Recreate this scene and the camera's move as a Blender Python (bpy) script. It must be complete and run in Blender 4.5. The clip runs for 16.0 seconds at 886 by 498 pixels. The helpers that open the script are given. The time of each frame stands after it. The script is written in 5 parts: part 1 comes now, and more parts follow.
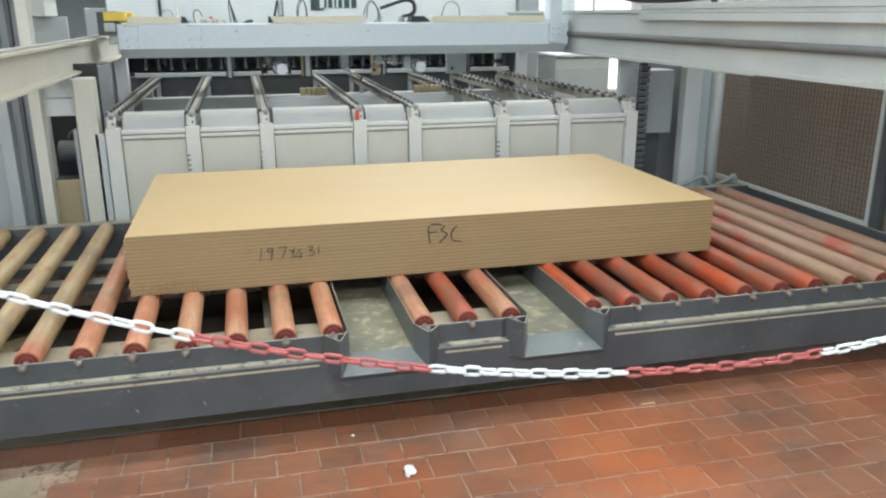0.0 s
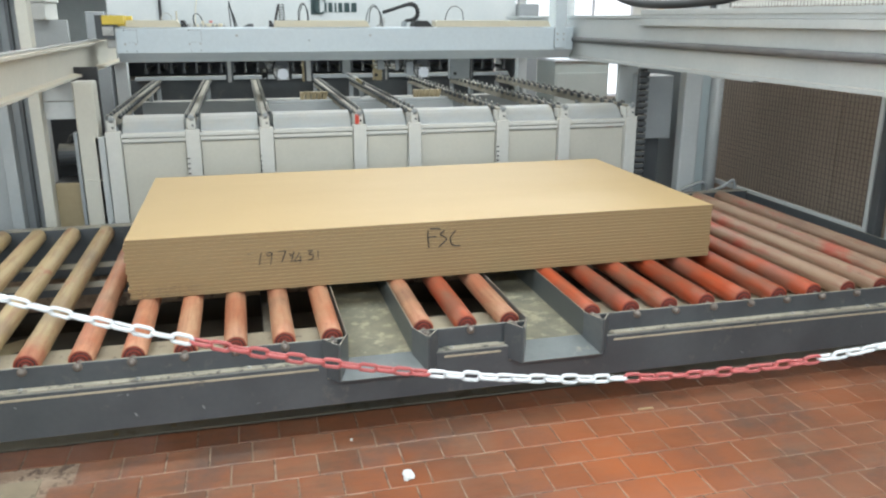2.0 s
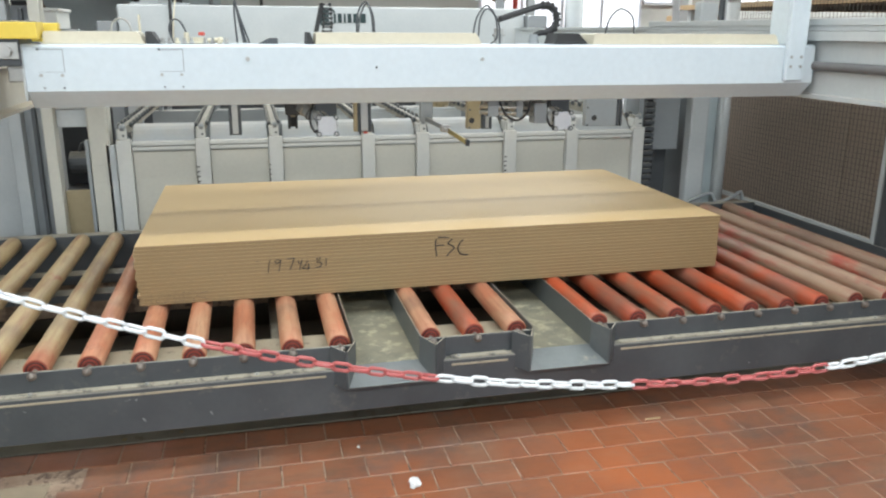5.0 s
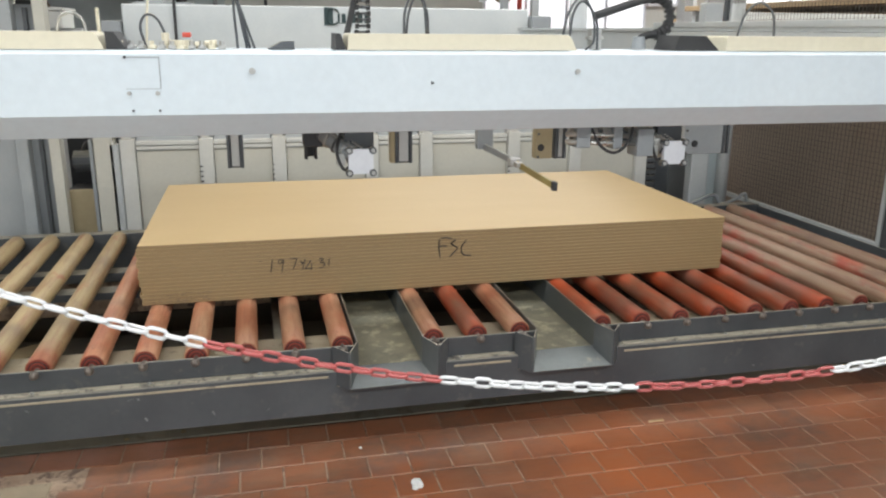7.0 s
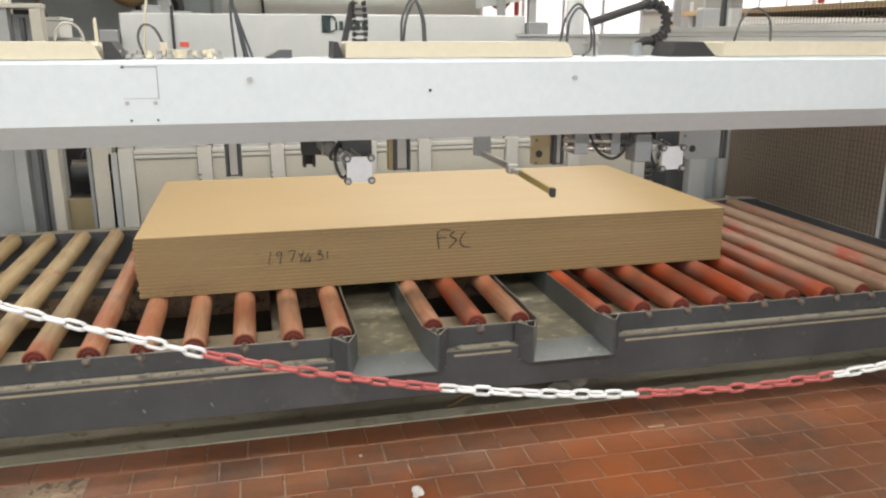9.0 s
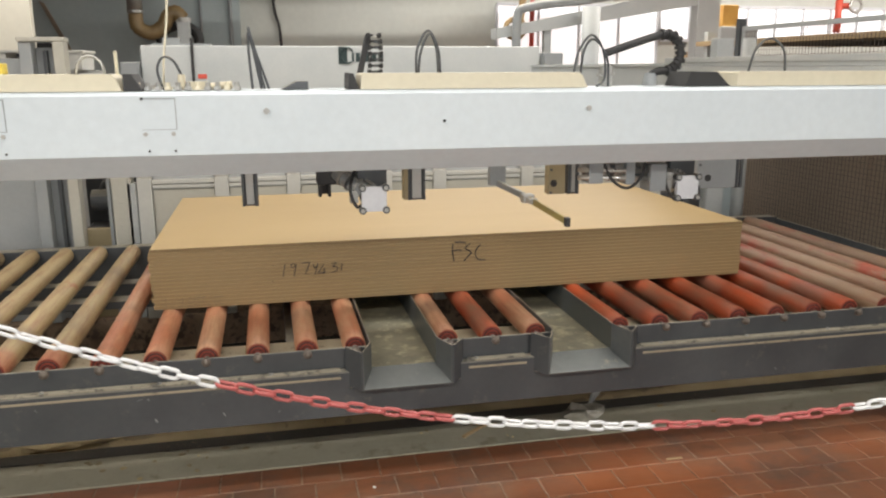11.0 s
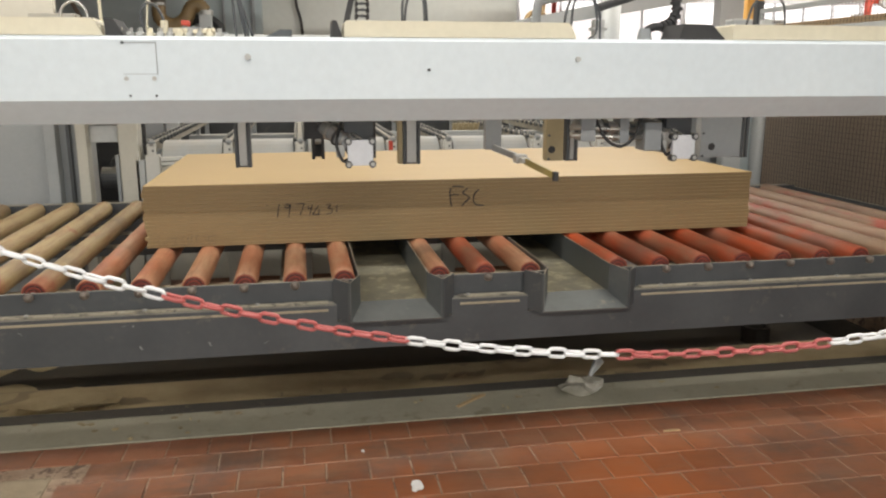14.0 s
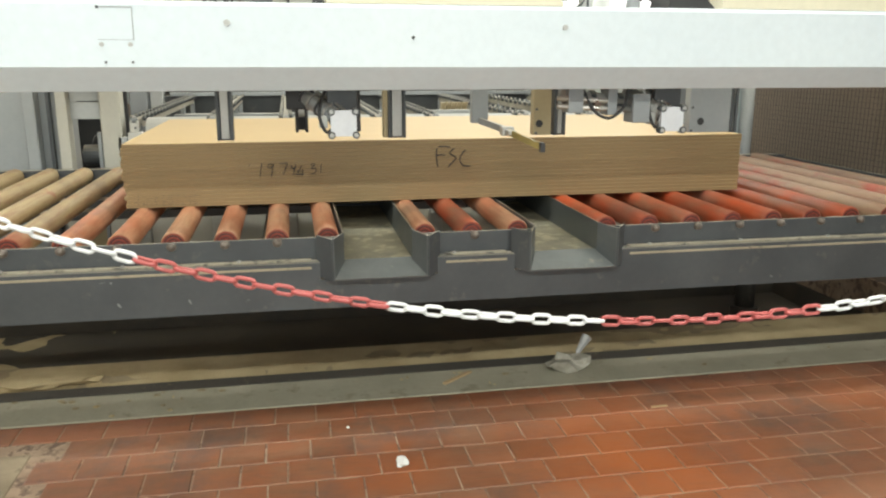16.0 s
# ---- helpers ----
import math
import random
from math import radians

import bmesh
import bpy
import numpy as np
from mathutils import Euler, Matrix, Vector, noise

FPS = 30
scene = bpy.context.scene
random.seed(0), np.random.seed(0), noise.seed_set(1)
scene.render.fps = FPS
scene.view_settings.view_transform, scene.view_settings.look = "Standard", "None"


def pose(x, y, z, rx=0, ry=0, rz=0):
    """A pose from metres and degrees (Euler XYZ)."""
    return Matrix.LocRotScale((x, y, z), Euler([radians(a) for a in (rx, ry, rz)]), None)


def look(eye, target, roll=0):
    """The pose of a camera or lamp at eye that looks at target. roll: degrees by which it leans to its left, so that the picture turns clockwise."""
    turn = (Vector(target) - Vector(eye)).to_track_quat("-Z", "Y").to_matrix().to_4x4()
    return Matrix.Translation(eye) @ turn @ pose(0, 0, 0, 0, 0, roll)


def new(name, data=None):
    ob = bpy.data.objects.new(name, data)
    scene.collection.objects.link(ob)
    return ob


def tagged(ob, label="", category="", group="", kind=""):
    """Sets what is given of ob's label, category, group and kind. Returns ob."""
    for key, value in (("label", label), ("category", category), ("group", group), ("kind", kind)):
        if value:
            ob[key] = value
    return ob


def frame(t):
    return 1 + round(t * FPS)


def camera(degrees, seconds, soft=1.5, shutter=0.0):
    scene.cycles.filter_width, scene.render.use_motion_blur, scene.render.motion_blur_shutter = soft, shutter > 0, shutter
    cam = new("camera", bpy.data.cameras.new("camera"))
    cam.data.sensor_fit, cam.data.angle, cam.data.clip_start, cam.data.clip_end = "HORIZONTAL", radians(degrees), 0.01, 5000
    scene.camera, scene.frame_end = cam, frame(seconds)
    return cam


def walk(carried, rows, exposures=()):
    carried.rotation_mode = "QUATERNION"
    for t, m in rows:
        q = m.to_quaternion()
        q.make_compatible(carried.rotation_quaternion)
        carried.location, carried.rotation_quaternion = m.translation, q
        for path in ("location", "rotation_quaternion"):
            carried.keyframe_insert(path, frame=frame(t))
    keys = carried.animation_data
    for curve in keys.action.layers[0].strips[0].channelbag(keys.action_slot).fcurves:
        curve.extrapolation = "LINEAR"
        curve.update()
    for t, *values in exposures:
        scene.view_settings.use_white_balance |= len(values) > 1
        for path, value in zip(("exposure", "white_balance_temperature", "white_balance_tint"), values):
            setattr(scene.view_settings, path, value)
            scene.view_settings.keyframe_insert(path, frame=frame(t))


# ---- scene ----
# ---- camera ----
cam = camera(58.67, 16.0, soft=2.2)
PATH = [
    (0, look((0.898, -3.103, 1.734), (1.3632, -1.2441, 1.1621), -0.16)),
    (0.5, look((0.902, -3.105, 1.723), (1.3583, -1.2416, 1.1586), -0.26)),
    (1, look((0.903, -3.107, 1.741), (1.3602, -1.2445, 1.1729), -0.14)),
    (1.5, look((0.897, -3.112, 1.730), (1.3612, -1.2478, 1.1735), 0.00)),
    (2, look((0.896, -3.108, 1.739), (1.3644, -1.2465, 1.1763), 0.06)),
    (2.5, look((0.898, -3.114, 1.738), (1.3644, -1.2496, 1.1841), 0.08)),
    (3, look((0.891, -3.118, 1.737), (1.3588, -1.2522, 1.1882), 0.07)),
    (3.5, look((0.889, -3.121, 1.741), (1.3518, -1.2513, 1.2005), 0.10)),
    (4, look((0.885, -3.123, 1.739), (1.3413, -1.2516, 1.2004), 0.20)),
    (6.5, look((0.887, -3.119, 1.724), (1.3404, -1.2452, 1.1922), 0.44)),
    (7, look((0.887, -3.113, 1.729), (1.3340, -1.2387, 1.1946), 0.48)),
    (7.5, look((0.890, -3.114, 1.732), (1.3405, -1.2388, 1.2033), 0.30)),
    (8, look((0.888, -3.115, 1.731), (1.3394, -1.2386, 1.2051), 0.28)),
    (8.5, look((0.888, -3.112, 1.732), (1.3399, -1.2356, 1.2094), 0.13)),
    (11, look((0.893, -3.112, 1.735), (1.3084, -1.2073, 1.2859), -0.17)),
    (11.5, look((0.908, -3.105, 1.712), (1.2586, -1.1653, 1.3749), -0.78)),
    (12, look((0.937, -3.107, 1.670), (1.2992, -1.1777, 1.2853), -0.49)),
    (12.5, look((0.978, -3.120, 1.632), (1.3141, -1.1841, 1.2597), -0.76)),
    (13, look((1.024, -3.138, 1.599), (1.3852, -1.2056, 1.2330), -0.15)),
    (13.5, look((1.046, -3.150, 1.570), (1.3815, -1.2185, 1.1721), -0.30)),
    (14, look((1.045, -3.142, 1.542), (1.3898, -1.2204, 1.1095), -0.05)),
    (14.5, look((1.063, -3.147, 1.532), (1.4280, -1.2560, 0.9950), -0.40)),
    (15, look((1.075, -3.141, 1.504), (1.4000, -1.2500, 0.9400), -0.50)),
    (15.5, look((1.074, -3.130, 1.504), (1.4040, -1.2270, 0.9840), 0.20)),
    (16, look((1.069, -3.112, 1.488), (1.4370, -1.2030, 1.0190), 0.10)),]
EXPOSURES = [(0.0, 0.13, 6200, 12), (4.2, 0.10, 6250, 14), (6.4, -0.07, 6500, 16), (7.2, -0.08, 6650, 18), (8.0, -0.07, 6950, 20), (8.7, -0.08, 7100, 20), (10.8, -0.16, 7250, 21),
             (11.3, -0.38, 7200, 18), (12.0, -0.54, 7150, 15), (12.6, -0.48, 7250, 17), (13.2, -0.41, 7350, 20), (14.0, -0.21, 7300, 20), (14.6, 0.00, 7300, 18), (15.2, 0.17, 7300, 16),
             (16.0, 0.22, 7150, 12)]
walk(cam, PATH, EXPOSURES)

# ---- world and light ----
world = bpy.data.worlds.new("hall_world")
scene.world = world
world.use_nodes = True
world.node_tree.nodes["Background"].inputs[0].default_value = (0.75, 0.82, 0.9, 1)
world.node_tree.nodes["Background"].inputs[1].default_value = 0.25
scene.view_settings.exposure = 0.0


def tube_row(x, y, z, length, width, watts, colour=(0.90, 0.98, 0.97)):
    """One row of ceiling tubes that shines down."""
    data = bpy.data.lights.new("ceiling_tube_row", "AREA")
    data.shape, data.size, data.size_y = "RECTANGLE", length, width
    data.energy, data.color = watts, colour
    ob = new("ceiling_tube_row", data)
    ob.matrix_world = Matrix.Translation((x, y, z))
    return ob


TUBE_ROWS = ((-0.5, -3.75, 3.05, 9.0, 290), (0.5, -1.45, 4.30, 12.0, 170), (2.0, 0.25, 4.25, 12.0, 185), (2.0, 5.0, 3.5, 12.0, 245), (8.6, 7.5, 3.9, 13.0, 470))
for x, y, z, long, watts in TUBE_ROWS:
    tube_row(x, y, z, long, 0.14, watts)

# cool soft fill light added behind the camera, from no known source
fill = bpy.data.lights.new("rear_fill", "AREA")
fill.shape, fill.size, fill.size_y, fill.energy, fill.color = "RECTANGLE", 12.0, 2.2, 190, (0.80, 0.91, 1.0)
fill_ob = new("rear_fill", fill)
fill_ob.matrix_world = look((2.0, -8.85, 2.2), (2.0, 0.0, 1.2))


# ---- materials ----
def nodes_of(name):
    m = bpy.data.materials.new(name)
    m.use_nodes = True
    t = m.node_tree
    return m, t, t.nodes["Principled BSDF"]


def ramp(t, fac, stops):
    r = t.nodes.new("ShaderNodeValToRGB")
    while len(r.color_ramp.elements) < len(stops):
        r.color_ramp.elements.new(0.5)
    for e, (p, c) in zip(r.color_ramp.elements, stops):
        e.position, e.color = p, (*c, 1) if len(c) == 3 else c
    t.links.new(fac, r.inputs[0])
    return r.outputs[0]


def grain(t, vec, scale, detail=4.0, rough=0.6, stretch=None):
    if stretch:
        mp = t.nodes.new("ShaderNodeMapping")
        mp.inputs["Scale"].default_value = stretch
        t.links.new(vec, mp.inputs[0])
        vec = mp.outputs[0]
    n = t.nodes.new("ShaderNodeTexNoise")
    n.inputs["Scale"].default_value, n.inputs["Detail"].default_value, n.inputs["Roughness"].default_value = scale, detail, rough
    t.links.new(vec, n.inputs["Vector"])
    return n.outputs["Fac"]


def mixed(t, fac, a, b, kind="MIX"):
    m = t.nodes.new("ShaderNodeMix")
    m.data_type, m.blend_type = "RGBA", kind
    for sock, v in ((m.inputs["Factor"], fac), (m.inputs["A"], a), (m.inputs["B"], b)):
        if isinstance(v, (int, float)):
            sock.default_value = v
        elif isinstance(v, tuple):
            sock.default_value = (*v, 1)
        else:
            t.links.new(v, sock)
    return m.outputs["Result"]


def mathed(t, op, a, b):
    m = t.nodes.new("ShaderNodeMath")
    m.operation, m.use_clamp = op, True
    for sock, v in ((m.inputs[0], a), (m.inputs[1], b)):
        if isinstance(v, (int, float)):
            sock.default_value = v
        else:
            t.links.new(v, sock)
    return m.outputs[0]


def surface(name, a, b, rough=0.55, metal=0.0, big=2.5, fine=60.0, bump=0.08, dust=None, dust_amount=0.6,
            stain=None, stain_at=0.62, vary=0.0, stretch=None):
    """Two colours mixed by broad and fine noise, with stains, and dust on what faces up."""
    m, t, p = nodes_of(name)
    vec = t.nodes.new("ShaderNodeTexCoord").outputs["Object"]
    n1, n2 = grain(t, vec, big, stretch=stretch), grain(t, vec, fine, 3.0)
    col = mixed(t, ramp(t, n1, [(0.32, (0, 0, 0)), (0.68, (1, 1, 1))]), a, b)
    col = mixed(t, mathed(t, "MULTIPLY", n2, 0.28), col, tuple(0.55 * c for c in a))
    if stain:
        col = mixed(t, ramp(t, grain(t, vec, big * 2.3, 6.0, 0.7), [(stain_at, (0, 0, 0)), (stain_at + 0.09, (1, 1, 1))]), col, stain)
    if vary:
        rnd = t.nodes.new("ShaderNodeObjectInfo").outputs["Random"]
        hsv = t.nodes.new("ShaderNodeHueSaturation")
        t.links.new(col, hsv.inputs["Color"])
        t.links.new(ramp(t, rnd, [(0, (1 - vary,) * 3), (1, (1 + vary,) * 3)]), hsv.inputs["Value"])
        col = hsv.outputs[0]
    if dust:
        up = t.nodes.new("ShaderNodeSeparateXYZ")
        t.links.new(t.nodes.new("ShaderNodeNewGeometry").outputs["Normal"], up.inputs[0])
        f = mathed(t, "MULTIPLY", ramp(t, up.outputs["Z"], [(0.35, (0, 0, 0)), (0.95, (1, 1, 1))]),
                   ramp(t, grain(t, vec, 7.0, 5.0, 0.7), [(0.3, (0.25,) * 3), (0.6, (1, 1, 1))]))
        col = mixed(t, mathed(t, "MULTIPLY", f, dust_amount), col, dust)
    t.links.new(col, p.inputs["Base Color"])
    p.inputs["Metallic"].default_value = metal
    t.links.new(ramp(t, n1, [(0.3, (rough * 0.85,) * 3), (0.7, (min(1, rough * 1.15),) * 3)]), p.inputs["Roughness"])
    if bump:
        bp = t.nodes.new("ShaderNodeBump")
        bp.inputs["Strength"].default_value, bp.inputs["Distance"].default_value = bump, 0.01
        t.links.new(n2, bp.inputs["Height"])
        t.links.new(bp.outputs[0], p.inputs["Normal"])
    return m


def glow(name, colour, strength):
    m, t, p = nodes_of(name)
    p.inputs["Base Color"].default_value = (*colour, 1)
    p.inputs["Emission Color"].default_value, p.inputs["Emission Strength"].default_value = (*colour, 1), strength
    return m


TAN = (0.46, 0.37, 0.24)
M_BEAM = surface("pale_blue_grey_enamel", (0.65, 0.725, 0.765), (0.69, 0.76, 0.795), 0.42, big=1.2, fine=30, bump=0.02)
M_GREY = surface("light_grey_machine_paint", (0.50, 0.53, 0.53), (0.58, 0.60, 0.59), 0.5, big=2, fine=40, bump=0.03, dust=TAN, dust_amount=0.35)
M_GREYDARK = surface("mid_grey_machine_paint", (0.27, 0.29, 0.30), (0.34, 0.36, 0.36), 0.5, big=2, fine=50, bump=0.03, dust=TAN, dust_amount=0.4)
M_GREYSOFT = surface("dulled_grey_paint", (0.35, 0.38, 0.385), (0.43, 0.45, 0.45), 0.55, big=2, fine=40, bump=0.04, dust=TAN, dust_amount=0.35)
M_GREENGREY = surface("grey_green_cabinet_paint", (0.40, 0.44, 0.41), (0.46, 0.49, 0.455), 0.5, big=2, fine=40, bump=0.03)
M_OFFWHITE = surface("off_white_machine_paint", (0.60, 0.605, 0.565), (0.67, 0.665, 0.62), 0.5, big=2, fine=40, bump=0.03, dust=TAN, dust_amount=0.35)
M_CREAMPANEL = surface("cream_grey_panel", (0.55, 0.54, 0.47), (0.62, 0.60, 0.52), 0.55, big=2, fine=40, bump=0.03)
M_COVER = surface("cream_plastic_cover", (0.72, 0.66, 0.50), (0.78, 0.72, 0.56), 0.45, big=2, fine=40, bump=0.02)
M_STEEL = surface("dark_blue_grey_steel", (0.061, 0.067, 0.073), (0.090, 0.098, 0.103), 0.45, big=3, fine=45, bump=0.05, dust=(0.40, 0.36, 0.27), dust_amount=0.75,
                  stain=(0.125, 0.122, 0.112), stain_at=0.60)
M_CHUTE = surface("worn_chute_steel", (0.10, 0.108, 0.098), (0.20, 0.20, 0.165), 0.5, metal=0.1, big=5, fine=55, bump=0.06,
                  dust=(0.46, 0.41, 0.275), dust_amount=0.52, stain=(0.46, 0.42, 0.30), stain_at=0.53)
M_CHUTEWALL = surface("painted_chute_wall", (0.10, 0.112, 0.115), (0.15, 0.16, 0.155), 0.42, metal=0.2, big=4, fine=55, bump=0.05, dust=TAN, dust_amount=0.6)
M_LIP = surface("bent_lip_steel", (0.16, 0.175, 0.175), (0.22, 0.235, 0.23), 0.45, metal=0.3, big=5, fine=55, bump=0.05, stain=(0.30, 0.29, 0.24), stain_at=0.62)
M_LEDGE = surface("dust_covered_ledge", (0.34, 0.31, 0.24), (0.44, 0.40, 0.31), 0.8, big=8, fine=70, bump=0.3, stain=(0.12, 0.115, 0.10), stain_at=0.53)
M_DUSTLEDGE = surface("tan_dust_on_steel", (0.36, 0.31, 0.22), (0.46, 0.40, 0.29), 0.85, big=6, fine=60, bump=0.3, stain=(0.14, 0.12, 0.10), stain_at=0.58)
M_SCUFF = surface("pale_scuffed_paint", (0.22, 0.23, 0.24), (0.30, 0.31, 0.31), 0.6, big=20, fine=90, bump=0.05)
M_BAR = surface("pale_dusty_bar", (0.24, 0.22, 0.18), (0.40, 0.37, 0.30), 0.75, big=4, fine=50, bump=0.05)
M_BLACK = surface("black_rubber_and_plastic", (0.026, 0.026, 0.027), (0.045, 0.045, 0.045), 0.6, big=5, fine=60, bump=0.04)
M_CHROME = surface("bright_steel", (0.55, 0.54, 0.5), (0.66, 0.65, 0.62), 0.3, metal=0.9, big=6, fine=80, bump=0.02)
M_ZINC = surface("zinc_steel", (0.42, 0.42, 0.40), (0.52, 0.51, 0.48), 0.42, metal=0.6, big=6, fine=80, bump=0.03)
M_BOLT = surface("dull_grimy_bolt", (0.16, 0.13, 0.11), (0.25, 0.22, 0.19), 0.42, metal=0.5, big=20, fine=80, bump=0.05)
M_TANPLATE = surface("tan_guide_plate", (0.36, 0.29, 0.17), (0.44, 0.36, 0.22), 0.5, metal=0.2, big=6, fine=60, bump=0.03)
M_WHITE = surface("white_cap_plastic", (0.66, 0.68, 0.72), (0.74, 0.76, 0.79), 0.4, big=8, fine=80, bump=0.01)
M_RED = surface("red_paint", (0.55, 0.06, 0.04), (0.62, 0.09, 0.05), 0.45, big=6, fine=60, bump=0.03)
M_YELLOW = surface("yellow_paint", (0.78, 0.56, 0.06), (0.82, 0.62, 0.1), 0.45, big=6, fine=60, bump=0.03)
M_OLIVE = surface("olive_yellow_paint", (0.36, 0.28, 0.09), (0.42, 0.33, 0.11), 0.5, big=6, fine=60, bump=0.03)
M_ORANGE = surface("orange_box_plastic", (0.70, 0.36, 0.08), (0.76, 0.44, 0.12), 0.5, big=4, fine=60, bump=0.03)
M_CONCRETE = surface("grey_concrete", (0.315, 0.30, 0.225), (0.41, 0.385, 0.30), 0.85, big=3, fine=35, bump=0.25, stain=(0.25, 0.23, 0.165), stain_at=0.57)
M_PATCH = surface("dirty_patched_screed", (0.20, 0.155, 0.10), (0.31, 0.245, 0.165), 0.85, big=4, fine=35, bump=0.25, stain=(0.13, 0.095, 0.065), stain_at=0.56)
M_BOUNCE = surface("grey_bounce_concrete", (0.30, 0.30, 0.28), (0.38, 0.375, 0.35), 0.8, big=1.2, fine=35, bump=0.1)
# pit floor colour taken near black for the shade below the table
M_PITFLOOR = surface("shade_dark_pit_floor", (0.060, 0.052, 0.042), (0.11, 0.092, 0.068), 0.85, big=3, fine=30, bump=0.3)
M_PIT = surface("dirty_pit_concrete", (0.27, 0.215, 0.13), (0.36, 0.29, 0.18), 0.9, big=3, fine=30, bump=0.3)
# dirty near-black: shadow band at the pit edge, also the lifting columns
M_PITDARK = surface("dark_dirty_pit_coat", (0.055, 0.05, 0.042), (0.085, 0.075, 0.06), 0.8, big=5, fine=50, bump=0.2, stain=(0.20, 0.16, 0.10), stain_at=0.62)
M_SAWDUST = surface("pale_sawdust", (0.40, 0.31, 0.17), (0.52, 0.42, 0.25), 0.95, big=5, fine=70, bump=0.5)
M_GROUT = surface("tile_joint_mortar", (0.22, 0.14, 0.09), (0.42, 0.31, 0.22), 0.9, big=6, fine=60, bump=0.2, stain=(0.13, 0.085, 0.06), stain_at=0.50)


def tile_material():
    """Fired clay tiles with a film of dust, darker traffic stains and a rubbed orange patch."""
    m, t, p = nodes_of("red_quarry_tile")
    pos = t.nodes.new("ShaderNodeNewGeometry").outputs["Position"]
    isl = t.nodes.new("ShaderNodeNewGeometry").outputs["Random Per Island"]
    rnd = mathed(t, "ADD", mathed(t, "MULTIPLY", t.nodes.new("ShaderNodeObjectInfo").outputs["Random"], 0.6), mathed(t, "MULTIPLY", isl, 0.4))
    broad, mid, fine = grain(t, pos, 0.9, 5, 0.6), grain(t, pos, 5.0, 6, 0.7), grain(t, pos, 70, 4, 0.7)
    col = mixed(t, ramp(t, broad, [(0.35, (0, 0, 0)), (0.65, (1, 1, 1))]), (0.325, 0.106, 0.044), (0.26, 0.092, 0.043))
    col = mixed(t, ramp(t, mid, [(0.42, (0, 0, 0)), (0.72, (0.8, 0.8, 0.8))]), col, (0.25, 0.128, 0.070))
    col = mixed(t, mathed(t, "MULTIPLY", fine, 0.4), col, (0.18, 0.085, 0.05))
    smear = ramp(t, grain(t, pos, 6.0, 6, 0.7, (0.35, 1.6, 1)), [(0.50, (0, 0, 0)), (0.66, (0.6,) * 3)])
    col = mixed(t, smear, col, (0.15, 0.082, 0.05))
    haze = ramp(t, grain(t, pos, 3.2, 7, 0.75, (0.5, 1.2, 1)), [(0.50, (0, 0, 0)), (0.72, (0.5,) * 3)])
    col = mixed(t, haze, col, (0.27, 0.175, 0.12))
    dirt = ramp(t, grain(t, pos, 2.1, 7, 0.75), [(0.50, (0, 0, 0)), (0.66, (0.7,) * 3)])
    col = mixed(t, dirt, col, (0.12, 0.085, 0.070))
    for centre, reach, share in (((2.36, -0.56, 0.0), 0.66, 0.66), ((1.40, -0.47, 0.0), 0.30, 0.45), ((3.60, -0.30, 0.0), 0.35, 0.35)):
        dist = t.nodes.new("ShaderNodeVectorMath")
        dist.operation = "DISTANCE"
        dist.inputs[1].default_value = centre
        t.links.new(pos, dist.inputs[0])
        rub = mathed(t, "MULTIPLY", ramp(t, dist.outputs["Value"], [(0.05, (1, 1, 1)), (reach, (0, 0, 0))]), ramp(t, mid, [(0.3, (0.35,) * 3), (0.6, (1, 1, 1))]))
        col = mixed(t, mathed(t, "MULTIPLY", rub, share), col, (0.50, 0.125, 0.026))
    hsv = t.nodes.new("ShaderNodeHueSaturation")
    t.links.new(col, hsv.inputs["Color"])
    t.links.new(ramp(t, rnd, [(0, (0.76,) * 3), (1, (1.12,) * 3)]), hsv.inputs["Value"])
    t.links.new(hsv.outputs[0], p.inputs["Base Color"])
    t.links.new(ramp(t, mid, [(0.3, (0.34,) * 3), (0.7, (0.66,) * 3)]), p.inputs["Roughness"])
    bp = t.nodes.new("ShaderNodeBump")
    bp.inputs["Strength"].default_value, bp.inputs["Distance"].default_value = 0.12, 0.01
    t.links.new(fine, bp.inputs["Height"])
    t.links.new(bp.outputs[0], p.inputs["Normal"])
    return m


M_TILE = tile_material()
M_WALL = surface("pale_grey_wall_paint", (0.58, 0.60, 0.56), (0.64, 0.65, 0.60), 0.8, big=0.6, fine=12, bump=0.1)
M_CREAMWALL = surface("cream_wall_paint", (0.66, 0.63, 0.53), (0.72, 0.68, 0.58), 0.8, big=0.6, fine=14, bump=0.1)
M_BLUEWALL = surface("grey_blue_painted_block", (0.42, 0.49, 0.50), (0.50, 0.56, 0.56), 0.8, big=0.7, fine=14, bump=0.1)
M_CEIL = surface("white_ceiling", (0.70, 0.69, 0.65), (0.75, 0.74, 0.70), 0.85, big=0.8, fine=12, bump=0.05)
M_DUCT = surface("galvanised_duct", (0.42, 0.40, 0.36), (0.55, 0.53, 0.48), 0.38, metal=0.8, big=4, fine=40, bump=0.05)
M_HOSE = surface("amber_flexible_hose", (0.22, 0.145, 0.065), (0.31, 0.21, 0.10), 0.45, big=6, fine=60, bump=0.05)
M_BROWN = surface("brown_board", (0.26, 0.205, 0.16), (0.34, 0.27, 0.21), 0.7, big=1.2, fine=20, bump=0.1)
M_WIRE = surface("dusty_wire_mesh", (0.10, 0.082, 0.066), (0.15, 0.122, 0.098), 0.6, metal=0.3, big=6, fine=60, bump=0.0)
M_WOOD = surface("raw_timber", (0.44, 0.30, 0.16), (0.52, 0.37, 0.21), 0.7, big=3, fine=50, bump=0.1, stretch=(1, 8, 8))
